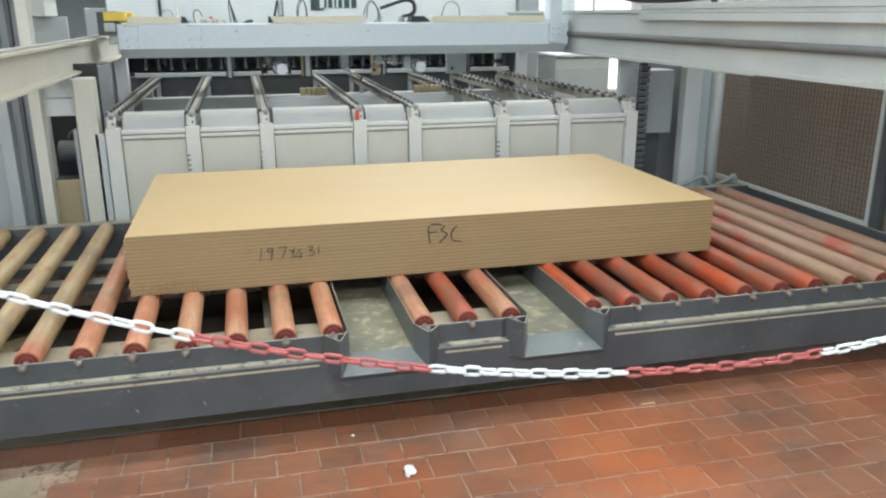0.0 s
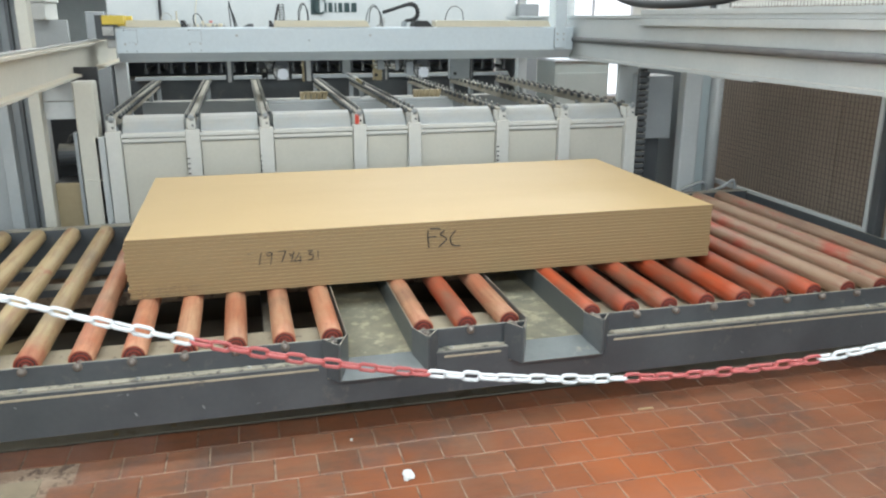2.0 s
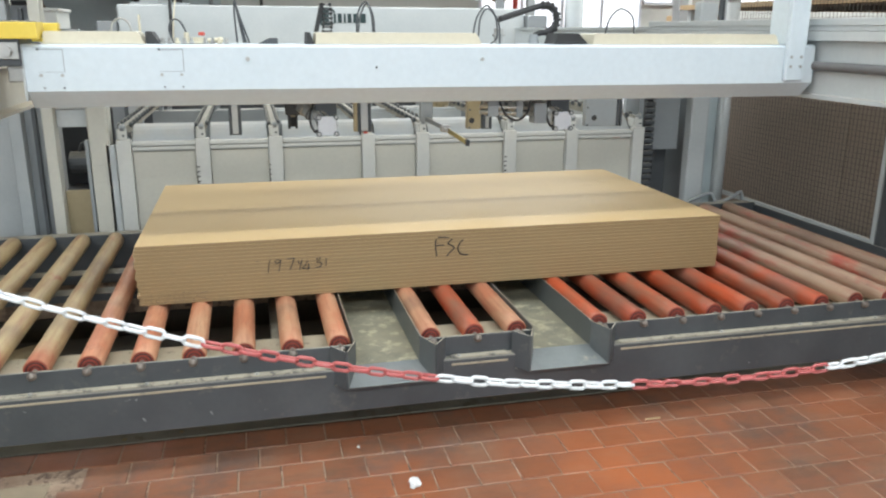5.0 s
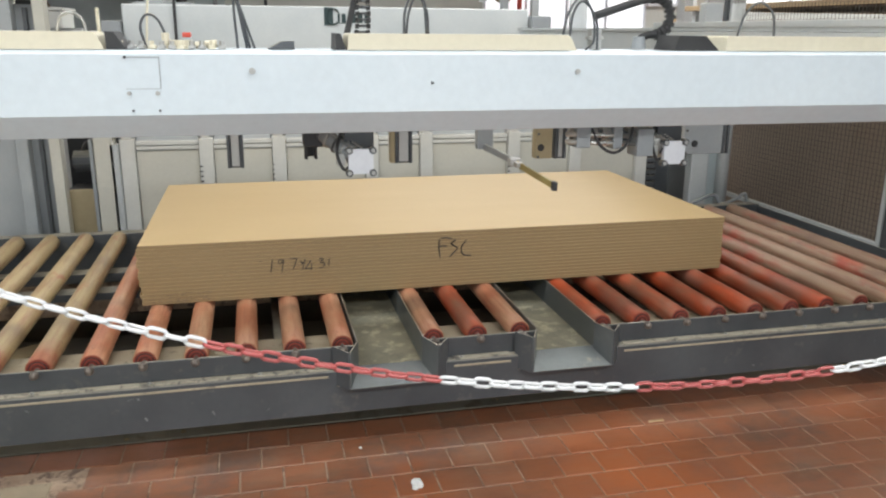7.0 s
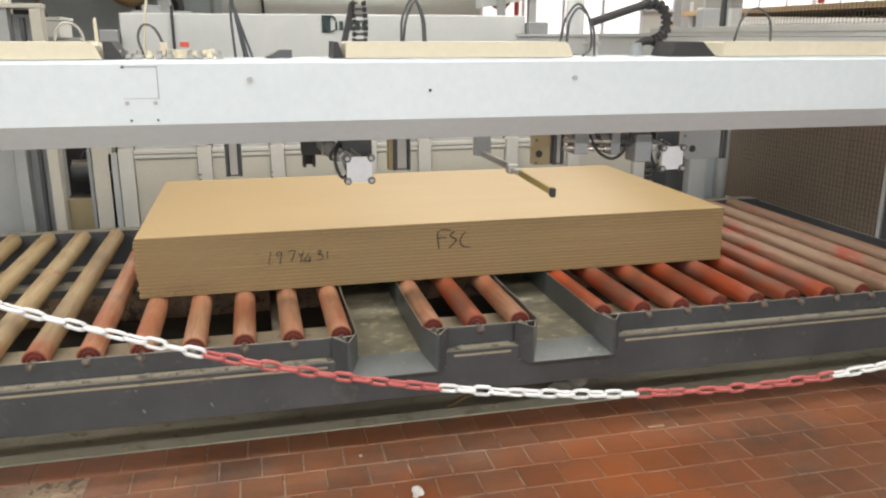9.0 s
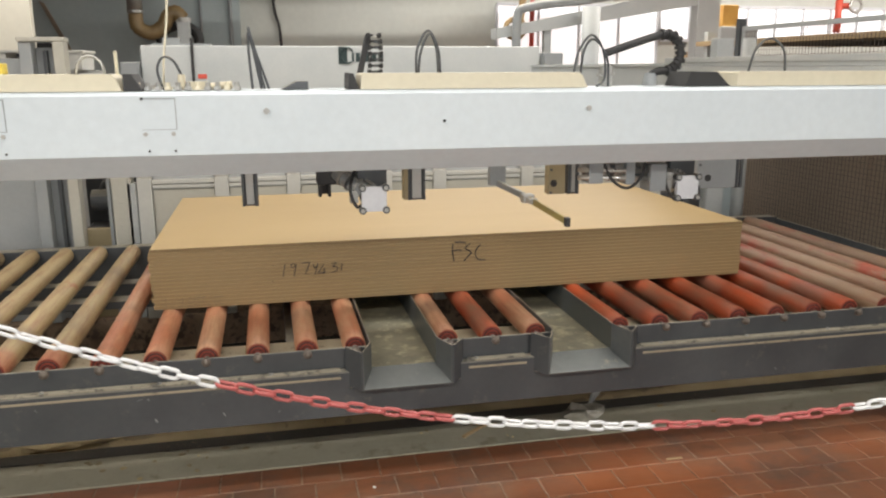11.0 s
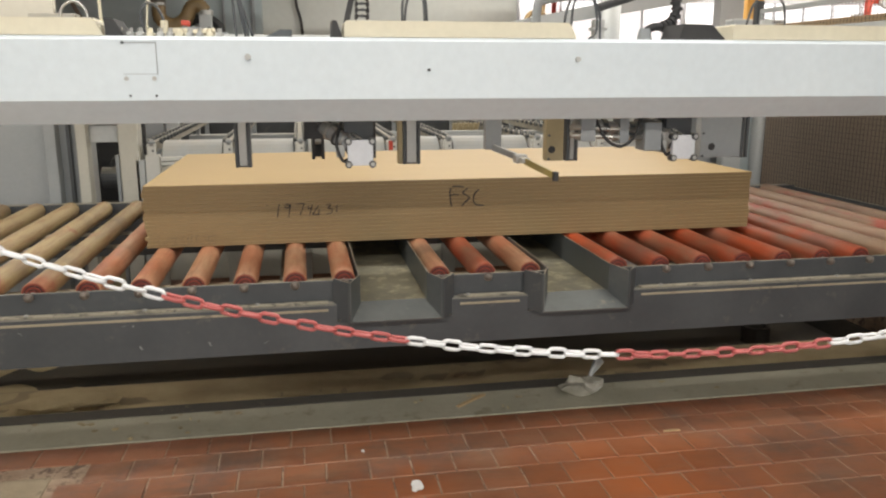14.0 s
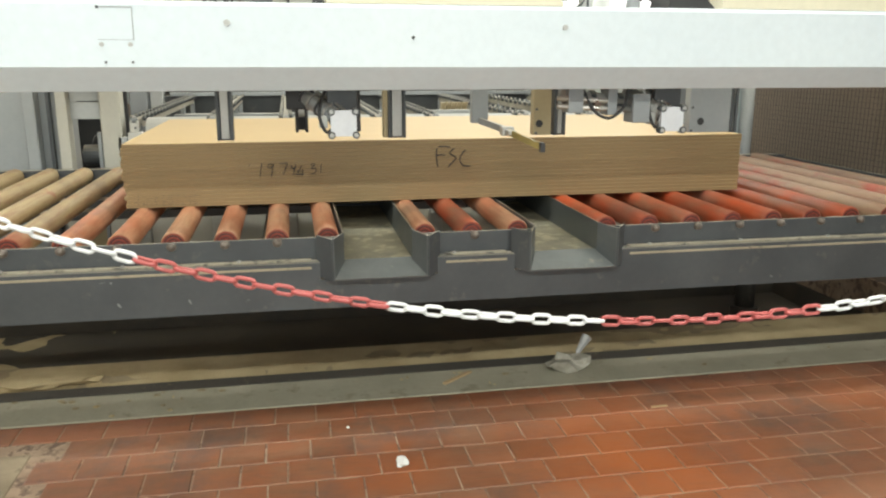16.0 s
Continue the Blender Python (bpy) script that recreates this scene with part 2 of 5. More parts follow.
M_INK = surface("black_marker_ink", (0.02, 0.018, 0.02), (0.035, 0.03, 0.03), 0.7, big=30, fine=120, bump=0.0)
M_INKFAINT = surface("faded_marker_ink", (0.16, 0.12, 0.08), (0.2, 0.15, 0.1), 0.8, big=30, fine=120, bump=0.0)
M_SIGN = surface("dark_green_sign_print", (0.02, 0.045, 0.045), (0.03, 0.055, 0.055), 0.5, big=6, fine=60, bump=0.0)
M_CHAINWHITE = surface("white_plastic_chain", (0.60, 0.605, 0.61), (0.68, 0.68, 0.67), 0.4, big=10, fine=90, bump=0.02)
M_CHAINRED = surface("red_plastic_chain", (0.36, 0.070, 0.065), (0.43, 0.105, 0.095), 0.4, big=10, fine=90, bump=0.02)
M_LITTER = surface("crumpled_white_paper", (0.66, 0.66, 0.64), (0.74, 0.73, 0.70), 0.8, big=20, fine=90, bump=0.2)
M_CUP = surface("grey_clouded_plastic", (0.33, 0.34, 0.33), (0.45, 0.46, 0.44), 0.3, big=20, fine=90, bump=0.1)
M_CYAN = surface("light_blue_plastic_film", (0.22, 0.58, 0.66), (0.30, 0.66, 0.72), 0.35, big=20, fine=90, bump=0.1)
M_LAMP = glow("fluorescent_tube", (1.0, 0.98, 0.93), 9.0)
# glow of the windows, also used for a brightly lit wall
M_PANEGLOW = glow("glowing_frosted_pane", (0.93, 0.97, 1.0), 0.95)


def sheet_material(name, a, b, layer):
    """Board: a plain sanded face and a fine fibrous edge."""
    m, t, p = nodes_of(name)
    vec = t.nodes.new("ShaderNodeTexCoord").outputs["Object"]
    broad = grain(t, vec, 1.3, 4, 0.6, (1, 3, 1))
    fine = grain(t, vec, 150, 3, 0.7, (0.25, 1, 1))
    col = mixed(t, broad, a, b)
    col = mixed(t, mathed(t, "MULTIPLY", fine, 0.3), col, tuple(0.6 * c for c in a))
    rnd = t.nodes.new("ShaderNodeObjectInfo").outputs["Random"]
    hsv = t.nodes.new("ShaderNodeHueSaturation")
    t.links.new(col, hsv.inputs["Color"])
    t.links.new(ramp(t, rnd, [(0, (1 - layer,) * 3), (1, (1 + layer,) * 3)]), hsv.inputs["Value"])
    t.links.new(hsv.outputs[0], p.inputs["Base Color"])
    p.inputs["Roughness"].default_value = 0.5
    bp = t.nodes.new("ShaderNodeBump")
    bp.inputs["Strength"].default_value, bp.inputs["Distance"].default_value = 0.06, 0.004
    t.links.new(fine, bp.inputs["Height"])
    t.links.new(bp.outputs[0], p.inputs["Normal"])
    return m


M_MDF = sheet_material("sanded_fibreboard", (0.51, 0.345, 0.150), (0.585, 0.41, 0.190), 0.02)
# cut edge: browner than the face, darkened further for the front's shade
M_MDFEDGE = sheet_material("fibreboard_shaded_cut_edge", (0.28, 0.188, 0.090), (0.33, 0.228, 0.112), 0.010)


def roller_material(name, red, tan_share, tan=(0.48, 0.36, 0.225), red_end=False):
    """Sleeve with red paint that shows through a coat of wood dust."""
    m, t, p = nodes_of(name)
    vec = t.nodes.new("ShaderNodeTexCoord").outputs["Object"]
    info = t.nodes.new("ShaderNodeObjectInfo")
    add = t.nodes.new("ShaderNodeVectorMath")
    add.operation = "ADD"
    t.links.new(vec, add.inputs[0])
    cmb = t.nodes.new("ShaderNodeCombineXYZ")
    t.links.new(mathed(t, "MULTIPLY", info.outputs["Random"], 1.0), cmb.inputs[1])
    sc = t.nodes.new("ShaderNodeVectorMath")
    sc.operation = "SCALE"
    sc.inputs["Scale"].default_value = 37.0
    t.links.new(cmb.outputs[0], sc.inputs[0])
    t.links.new(sc.outputs[0], add.inputs[1])
    v = add.outputs[0]
    worn = grain(t, v, 2.2, 5, 0.65, (3, 1, 3))
    col = mixed(t, grain(t, v, 9, 4), red, tuple(0.72 * c for c in red))
    f = ramp(t, worn, [(tan_share[0], (1, 1, 1)), (tan_share[1], (tan_share[2],) * 3)])
    col = mixed(t, f, col, tan)
    if red_end:
        sep = t.nodes.new("ShaderNodeSeparateXYZ")
        t.links.new(vec, sep.inputs[0])
        worn_end = mathed(t, "ADD", sep.outputs["Y"], mathed(t, "MULTIPLY", grain(t, v, 5, 5, 0.7), 0.35))
        col = mixed(t, ramp(t, worn_end, [(0.22, (0.75,) * 3), (0.45, (0, 0, 0))]), col, red)
    # long rubbed streaks and specks
    streak = ramp(t, grain(t, v, 45, 4, 0.7, (1, 0.06, 1)), [(0.45, (0, 0, 0)), (0.75, (0.6,) * 3)])
    col = mixed(t, streak, col, tuple(0.45 * c for c in red))
    speck = ramp(t, grain(t, v, 26, 6, 0.75), [(0.62, (0, 0, 0)), (0.70, (0.7,) * 3)])
    col = mixed(t, speck, col, (0.13, 0.07, 0.05))
    # a dark worn band where sheets ride
    dark = ramp(t, grain(t, v, 1.6, 3, 0.5, (0.2, 1, 0.2)), [(0.53, (0, 0, 0)), (0.68, (0.7, 0.7, 0.7))])
    col = mixed(t, dark, col, (0.16, 0.10, 0.075))
    hsv = t.nodes.new("ShaderNodeHueSaturation")
    t.links.new(col, hsv.inputs["Color"])
    t.links.new(ramp(t, info.outputs["Random"], [(0, (0.85,) * 3), (1, (1.12,) * 3)]), hsv.inputs["Value"])
    t.links.new(hsv.outputs[0], p.inputs["Base Color"])
    p.inputs["Roughness"].default_value = 0.5
    bp = t.nodes.new("ShaderNodeBump")
    bp.inputs["Strength"].default_value, bp.inputs["Distance"].default_value = 0.12, 0.004
    t.links.new(grain(t, v, 60, 4), bp.inputs["Height"])
    t.links.new(bp.outputs[0], p.inputs["Normal"])
    return m


M_ROLLRED = roller_material("dusty_red_roller_sleeve", (0.50, 0.080, 0.024), (0.34, 0.58, 0.05), (0.25, 0.11, 0.065))
M_ROLLPINK = roller_material("worn_pinkish_roller_sleeve", (0.54, 0.155, 0.072), (0.36, 0.64, 0.25), (0.54, 0.32, 0.19))
M_ROLLTAN = roller_material("tan_dusty_roller_sleeve", (0.44, 0.085, 0.05), (0.55, 0.70, 0.08), (0.30, 0.195, 0.125))
M_ROLLTANRED = roller_material("tan_roller_with_red_end", (0.50, 0.10, 0.06), (0.60, 0.72, 0.1), (0.49, 0.365, 0.190), True)
M_CAPDARK = surface("black_bearing_ring", (0.05, 0.02, 0.018), (0.08, 0.03, 0.025), 0.5, big=12, fine=60, bump=0.05)
M_ROLLEND = surface("dark_red_roller_end", (0.25, 0.045, 0.03), (0.33, 0.065, 0.04), 0.5, big=12, fine=60, bump=0.05)


# ---- shape helpers ----
def thing(name, at, label, category, group="", kind=""):
    ob = new(name)
    ob.location = at
    return tagged(ob, label, category, group, kind)


def part(name, bm, material, parent=None, label="", smooth=False):
    """Links a bmesh, built in the place's own metres, as one mesh under a thing or a part."""
    me = bpy.data.meshes.new(name)
    bm.to_mesh(me)
    bm.free()
    for m in material if isinstance(material, (list, tuple)) else [material]:
        me.materials.append(m)
    if smooth:
        me.polygons.foreach_set("use_smooth", [True] * len(me.polygons))
    ob = new(name, me)
    if parent is not None:
        ob.parent = parent
        if parent.parent is None:
            ob.matrix_parent_inverse = Matrix.Translation(-parent.location)
    if label:
        tagged(ob, label)
    return ob


def box(bm, x0, y0, z0, x1, y1, z1, b=0.0, mi=0):
    vs = [bm.verts.new((x, y, z)) for z in (z0, z1) for y in (y0, y1) for x in (x0, x1)]
    fs = [bm.faces.new([vs[i] for i in q]) for q in ((0, 2, 3, 1), (4, 5, 7, 6), (0, 1, 5, 4), (2, 6, 7, 3), (0, 4, 6, 2), (1, 3, 7, 5))]
    for f in fs:
        f.material_index = mi
    if b:
        es = list({e for f in fs for e in f.edges})
        bmesh.ops.bevel(bm, geom=es, offset=b, segments=2, affect="EDGES", profile=0.5)
    return bm


def boxes(rows, b=0.0):
    bm = bmesh.new()
    for r in rows:
        box(bm, *r, b=b)
    return bm


def prism(bm, outline, axis, a, c, mi=0):
    """Extrudes an outline (2D) along an axis from a to c."""
    def at(u, v, w):
        return {"x": (w, u, v), "y": (u, w, v), "z": (u, v, w)}[axis]
    lo = [bm.verts.new(at(u, v, a)) for u, v in outline]
    hi = [bm.verts.new(at(u, v, c)) for u, v in outline]
    n = len(outline)
    fs = [bm.faces.new(lo), bm.faces.new(hi[::-1])]
    fs += [bm.faces.new((lo[i], hi[i], hi[(i + 1) % n], lo[(i + 1) % n])) for i in range(n)]
    for f in fs:
        f.material_index = mi
    bmesh.ops.recalc_face_normals(bm, faces=fs)
    return bm


def rod(bm, p, q, r, seg=12, r2=None, mi=0):
    """A closed cylinder or cone from p to q."""
    p, q = Vector(p), Vector(q)
    r2 = r if r2 is None else r2
    side = (q - p).orthogonal().normalized()
    up = (q - p).normalized().cross(side)
    rings = []
    for c, rad in ((p, r), (q, r2)):
        rings.append([bm.verts.new(c + (side * math.cos(2 * math.pi * i / seg) + up * math.sin(2 * math.pi * i / seg)) * rad) for i in range(seg)])
    fs = [bm.faces.new((rings[0][i], rings[0][(i + 1) % seg], rings[1][(i + 1) % seg], rings[1][i])) for i in range(seg)]
    fs += [bm.faces.new(rings[0][::-1]), bm.faces.new(rings[1])]
    for f in fs:
        f.material_index = mi
    return bm


def pipe(bm, pts, r, seg=8, closed=False, ripple=0.0):
    """A round tube through points."""
    pts = [Vector(p) for p in pts]
    n = len(pts)
    rings = []
    side = None
    for i, c in enumerate(pts):
        nx = pts[(i + 1) % n] if closed or i < n - 1 else pts[i]
        pv = pts[i - 1] if closed or i > 0 else pts[i]
        d = (nx - pv).normalized()
        side = d.orthogonal() if side is None else side - d * side.dot(d)
        side.normalize()
        up = d.cross(side)
        rr = r * (1 + (ripple if i % 2 else -ripple))
        rings.append([bm.verts.new(c + (side * math.cos(2 * math.pi * k / seg) + up * math.sin(2 * math.pi * k / seg)) * rr) for k in range(seg)])
    last = n if closed else n - 1
    for i in range(last):
        a, b = rings[i], rings[(i + 1) % n]
        for k in range(seg):
            bm.faces.new((a[k], a[(k + 1) % seg], b[(k + 1) % seg], b[k]))
    if not closed:
        bm.faces.new(rings[0][::-1])
        bm.faces.new(rings[-1])
    return bm


def curve_pts(ctrl, n=24):
    """Catmull-Rom points through control points."""
    c = [Vector(p) for p in ctrl]
    c = [c[0] * 2 - c[1]] + c + [c[-1] * 2 - c[-2]]
    out = []
    seg = len(c) - 3
    for k in range(seg):
        p0, p1, p2, p3 = c[k:k + 4]
        m = max(2, n // seg)
        for i in range(m):
            t = i / m
            out.append(0.5 * (2 * p1 + (p2 - p0) * t + (2 * p0 - 5 * p1 + 4 * p2 - p3) * t * t + (3 * p1 - p0 - 3 * p2 + p3) * t ** 3))
    out.append(c[-2])
    return out


def flat_bar(a, c, half, thick):
    """A flat bar on edge between two points."""
    bm = bmesh.new()
    a, c = Vector(a), Vector(c)
    d = (c - a).normalized()
    n = d.cross(Vector((0, 0, 1))).normalized() * thick
    u = n.cross(d).normalized() * half
    vs = [bm.verts.new(p) for e in (a, c) for p in (e - n - u, e + n - u, e + n + u, e - n + u)]
    for q in ((0, 1, 2, 3), (7, 6, 5, 4), (0, 4, 5, 1), (1, 5, 6, 2), (2, 6, 7, 3), (3, 7, 4, 0)):
        bm.faces.new([vs[i] for i in q])
    bmesh.ops.recalc_face_normals(bm, faces=bm.faces)
    return bm


# ---- setting ----
TILE_X, TILE_Y = 0.1710, 0.1630
EDGE_Y = 0.172
LEDGE_Y = 0.445
FLOOR = new("floor", None)
tagged(FLOOR, "red quarry tile factory floor with pale worn joints", "floor", kind="structure")


def build_floor():
    bm = bmesh.new()
    pit = (-1.6, LEDGE_Y, 5.0, 2.62)
    x0, y0, x1, y1 = -9.0, -9.0, 16.0, 16.0
    for a in ((x0, y0, x1, EDGE_Y), (x0, EDGE_Y, pit[0], y1), (pit[2], EDGE_Y, x1, y1), (pit[0], pit[3], pit[2], y1)):
        box(bm, a[0], a[1], -0.25, a[2], a[3], -0.0035)
    part("mortar_bed", bm, M_GROUT, FLOOR)
    part("concrete_kerb", boxes([(-1.6, EDGE_Y, -0.25, 5.0, LEDGE_Y, 0.002)], 0.006), M_CONCRETE, FLOOR, "worn grey concrete strip along the pit")
    part("pit_ledge", boxes([(-1.6, LEDGE_Y, -0.4, 5.0, 0.94, -0.03)], 0.01), M_PIT, FLOOR, "dirty concrete ledge inside the pit")
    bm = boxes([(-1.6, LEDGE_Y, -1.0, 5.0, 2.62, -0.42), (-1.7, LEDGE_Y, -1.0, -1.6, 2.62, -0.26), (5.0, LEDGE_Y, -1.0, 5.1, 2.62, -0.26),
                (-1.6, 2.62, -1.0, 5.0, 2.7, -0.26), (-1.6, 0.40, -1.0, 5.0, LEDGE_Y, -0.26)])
    part("pit_lining", bm, M_PITFLOOR, FLOOR, "pit below the lift table, coloured dark for its shade")
    # dark strip laid in for the lift's shadow band
    part("pit_edge_shadow", boxes([(-1.6, LEDGE_Y - 0.012, 0.003, 5.0, 0.530, 0.008), (-1.6, 0.520, -0.028, 5.0, 0.530, 0.003)], 0.002), M_PITDARK, FLOOR, "dark strip for the shadow along the pit edge")
    # unseen grey ground added so the bounce under the beam turns less red
    part("bounce_slab", boxes([(-9.0, -9.0, -0.003, 16.0, -1.634, -0.0005)]), M_BOUNCE, FLOOR, "unseen grey slab added to keep bounce light neutral")
    # concrete patch in the tiling
    part("concrete_patch", boxes([(-1.2, -1.6, -0.02, 0.035, -0.09, 0.001)], 0.004), M_PATCH, FLOOR, "dusty brown screed patch")


build_floor()

CEILING = part("ceiling", boxes([(-9, -9, 4.6, 16, 16, 4.75)]), M_CEIL)
tagged(CEILING, "pale painted hall ceiling", "ceiling", kind="structure")
for nm, r, mt, lb in (("wall_north", (-9, 9.6, 0, 16, 9.8, 4.6), M_WALL, "pale grey painted back wall of the hall"),
                      ("wall_south", (-9, -9.2, 0, 16, -9, 4.6), M_CREAMWALL, "cream painted hall wall"),
                      ("wall_west", (-9.2, -9, 0, -9, 9.8, 4.6), M_CREAMWALL, "cream painted hall wall"),
                      ("wall_east", (16, -9, 0, 16.2, 9.8, 4.6), M_CREAMWALL, "pale hall wall")):
    tagged(part(nm, boxes([r]), mt), lb, "wall", kind="structure")
tagged(part("pier_west", boxes([(-9.0, 5.6, 0, -1.335, 5.72, 4.6)], 0.01), M_CREAMWALL), "cream painted masonry pier", "wall", kind="structure")
tagged(part("wall_recess", boxes([(-4.2, 9.35, 0, 0.55, 9.6, 4.6)]), M_BLUEWALL), "blue grey painted stretch of back wall", "wall", kind="structure")


def pane_window(name, x0, x1, z0, z1, y, cols):
    w = thing(name, ((x0 + x1) / 2, y, z0), "white glowing panes with narrow bars, as windows and as bright wall", "window", kind="structure")
    bm = boxes([(x0, y - 0.05, z0, x1, y, z0 + 0.05), (x0, y - 0.05, z1 - 0.05, x1, y, z1)])
    for i in range(cols + 1):
        x = x0 + (x1 - x0) * i / cols
        box(bm, x - 0.02, y - 0.045, z0 + 0.05, x + 0.02, y - 0.002, z1 - 0.05)
    part("window_frame", bm, M_WHITE, w)
    for i in range(cols):
        a, b = x0 + (x1 - x0) * i / cols + 0.022, x0 + (x1 - x0) * (i + 1) / cols - 0.022
        part("pane", boxes([(a, y - 0.015, z0 + 0.05, b, y - 0.005, z1 - 0.05)]), M_PANEGLOW, w)
    return w


pane_window("window_1", 4.55, 7.35, 1.3, 2.75, 9.58, 4)
# not a window: glowing panes stand in for a bright white wall
pane_window("bright_wall_panes", 7.4, 15.0, 2.15, 2.75, 9.58, 14)
# ledge added on the rear wall, below the fill light
tagged(part("fill_ledge", boxes([(-4.2, -8.99, 1.0, 8.2, -8.86, 1.08)], 0.01), M_WHITE), "white ledge added below the unseen rear fill light", "window sill", kind="structure")
pane_window("window_3", 6.93, 7.22, 0.45, 1.06, 9.58, 1)

# ---- lift table ----
LIFT_AT = Vector((1.6, 1.1, 0.125))
LIFT = thing("lift_table", LIFT_AT, "dark steel lift table with red rollers, rising", "lift table")
BOLT_Z, R = 0.4225, 0.0487
CHUTES = ((1.258, 1.543), (2.058, 2.343))


def build_lift():
    spans = [(-1.45, CHUTES[0][0] - 0.004), (CHUTES[0][1] + 0.004, CHUTES[1][0] - 0.004), (CHUTES[1][1] + 0.004, 4.66)]
    # lower channel, cut short of the chutes' folded wings
    bm = bmesh.new()
    for i, (a, c) in enumerate(spans):
        a, c = a + (0.09 if i else 0), c - (0.09 if i < 2 else 0)
        prism(bm, [(-0.05, 0.157), (-0.05, 0.346), (-0.044, 0.352), (-0.010, 0.352), (-0.010, 0.341), (-0.038, 0.341), (-0.038, 0.169), (0.02, 0.169), (0.02, 0.157)], "x", a, c)
    for a, c in CHUTES:
        box(bm, a - 0.094, -0.05, 0.157, c + 0.094, -0.036, 0.278)
    part("front_channel", bm, M_STEEL, LIFT, "dark blue grey channel with a dusty ledge")
    for i, (a, c) in enumerate(spans):
        part("bearing_plate", boxes([(a, -0.010, 0.345, c, 0.004, 0.441)], 0.003), M_STEEL, LIFT)
        a2, c2 = a + (0.125 if i else 0.0), c - (0.125 if i < 2 else 0)
        part("ledge_strip", boxes([(a2, -0.047, 0.3525, c2, -0.012, 0.358)], 0.001), M_LEDGE, LIFT, "dust-covered pale ledge strip")
        part("ledge_lip", boxes([(a2, -0.0535, 0.322, c2, -0.0505, 0.332)], 0.001), M_DUSTLEDGE, LIFT)
    # rivets along the ledge
    x = -1.3
    while x < 4.6:
        if not any(a - 0.13 < x < c + 0.13 for a, c in CHUTES):
            bm = rod(bmesh.new(), (x, -0.03, 0.356), (x, -0.03, 0.364), 0.008, 8)
            part("ledge_screw", bm, M_ZINC, LIFT)
        x += 0.43
    for a, c in spans:
        part("inner_ledge", boxes([(a, 0.006, 0.356, c, 0.33, 0.366)], 0.002), M_DUSTLEDGE, LIFT, "inner flange under a film of tan wood dust")
    # scuffs left on the channel face
    rs = random.Random(21)
    for n in range(14):
        x, z = rs.uniform(-0.2, 4.4), rs.uniform(0.17, 0.31)
        if n < 2:
            x, z = (0.40, 0.66)[n], (0.205, 0.205)[n]
        if any(a - 0.12 < x < c + 0.12 for a, c in CHUTES):
            continue
        w, h = rs.uniform(0.004, 0.02), rs.uniform(0.004, 0.03 if n < 2 else 0.010)
        bm = bmesh.new()
        sl = rs.uniform(-0.02, 0.03)
        q = [bm.verts.new(p) for p in ((x, -0.0508, z), (x + w * 0.5, -0.0508, z - 0.001), (x + w * 0.6 + sl, -0.0508, z + h), (x + sl, -0.0508, z + h * 0.9))]
        bm.faces.new(q)
        part("scuff", bm, M_SCUFF, LIFT)
    part("rear_channel", boxes([(-1.45, 2.145, 0.13, 4.66, 2.158, 0.452), (-1.45, 2.158, 0.43, 4.66, 2.26, 0.445), (-1.45, 2.25, 0.13, 4.66, 2.262, 0.43)], 0.003), M_STEEL, LIFT)
    for y in (1.25, 1.62):
        part("cross_member", boxes([(-1.45, y, 0.302, 4.66, y + 0.11, 0.345)], 0.004), M_STEEL, LIFT, "dusty dark cross member")
    for x in (-1.46, 4.648):
        part("end_plate", boxes([(x, -0.01, 0.157, x + 0.012, 2.26, 0.44)], 0.002), M_STEEL, LIFT)
    for x in (-0.85, 0.92, 2.55, 3.95):
        part("tie_beam", boxes([(x, 0.02, 0.205, x + 0.08, 2.144, 0.30)], 0.004), M_STEEL, LIFT, "dusty steel tie beam")
    for x in (-1.2, 4.35):
        part("lifting_column", rod(bmesh.new(), (x, 2.0, -0.88), (x, 2.0, 0.302), 0.07, 20), M_PITDARK, LIFT, "steel lifting column", True)


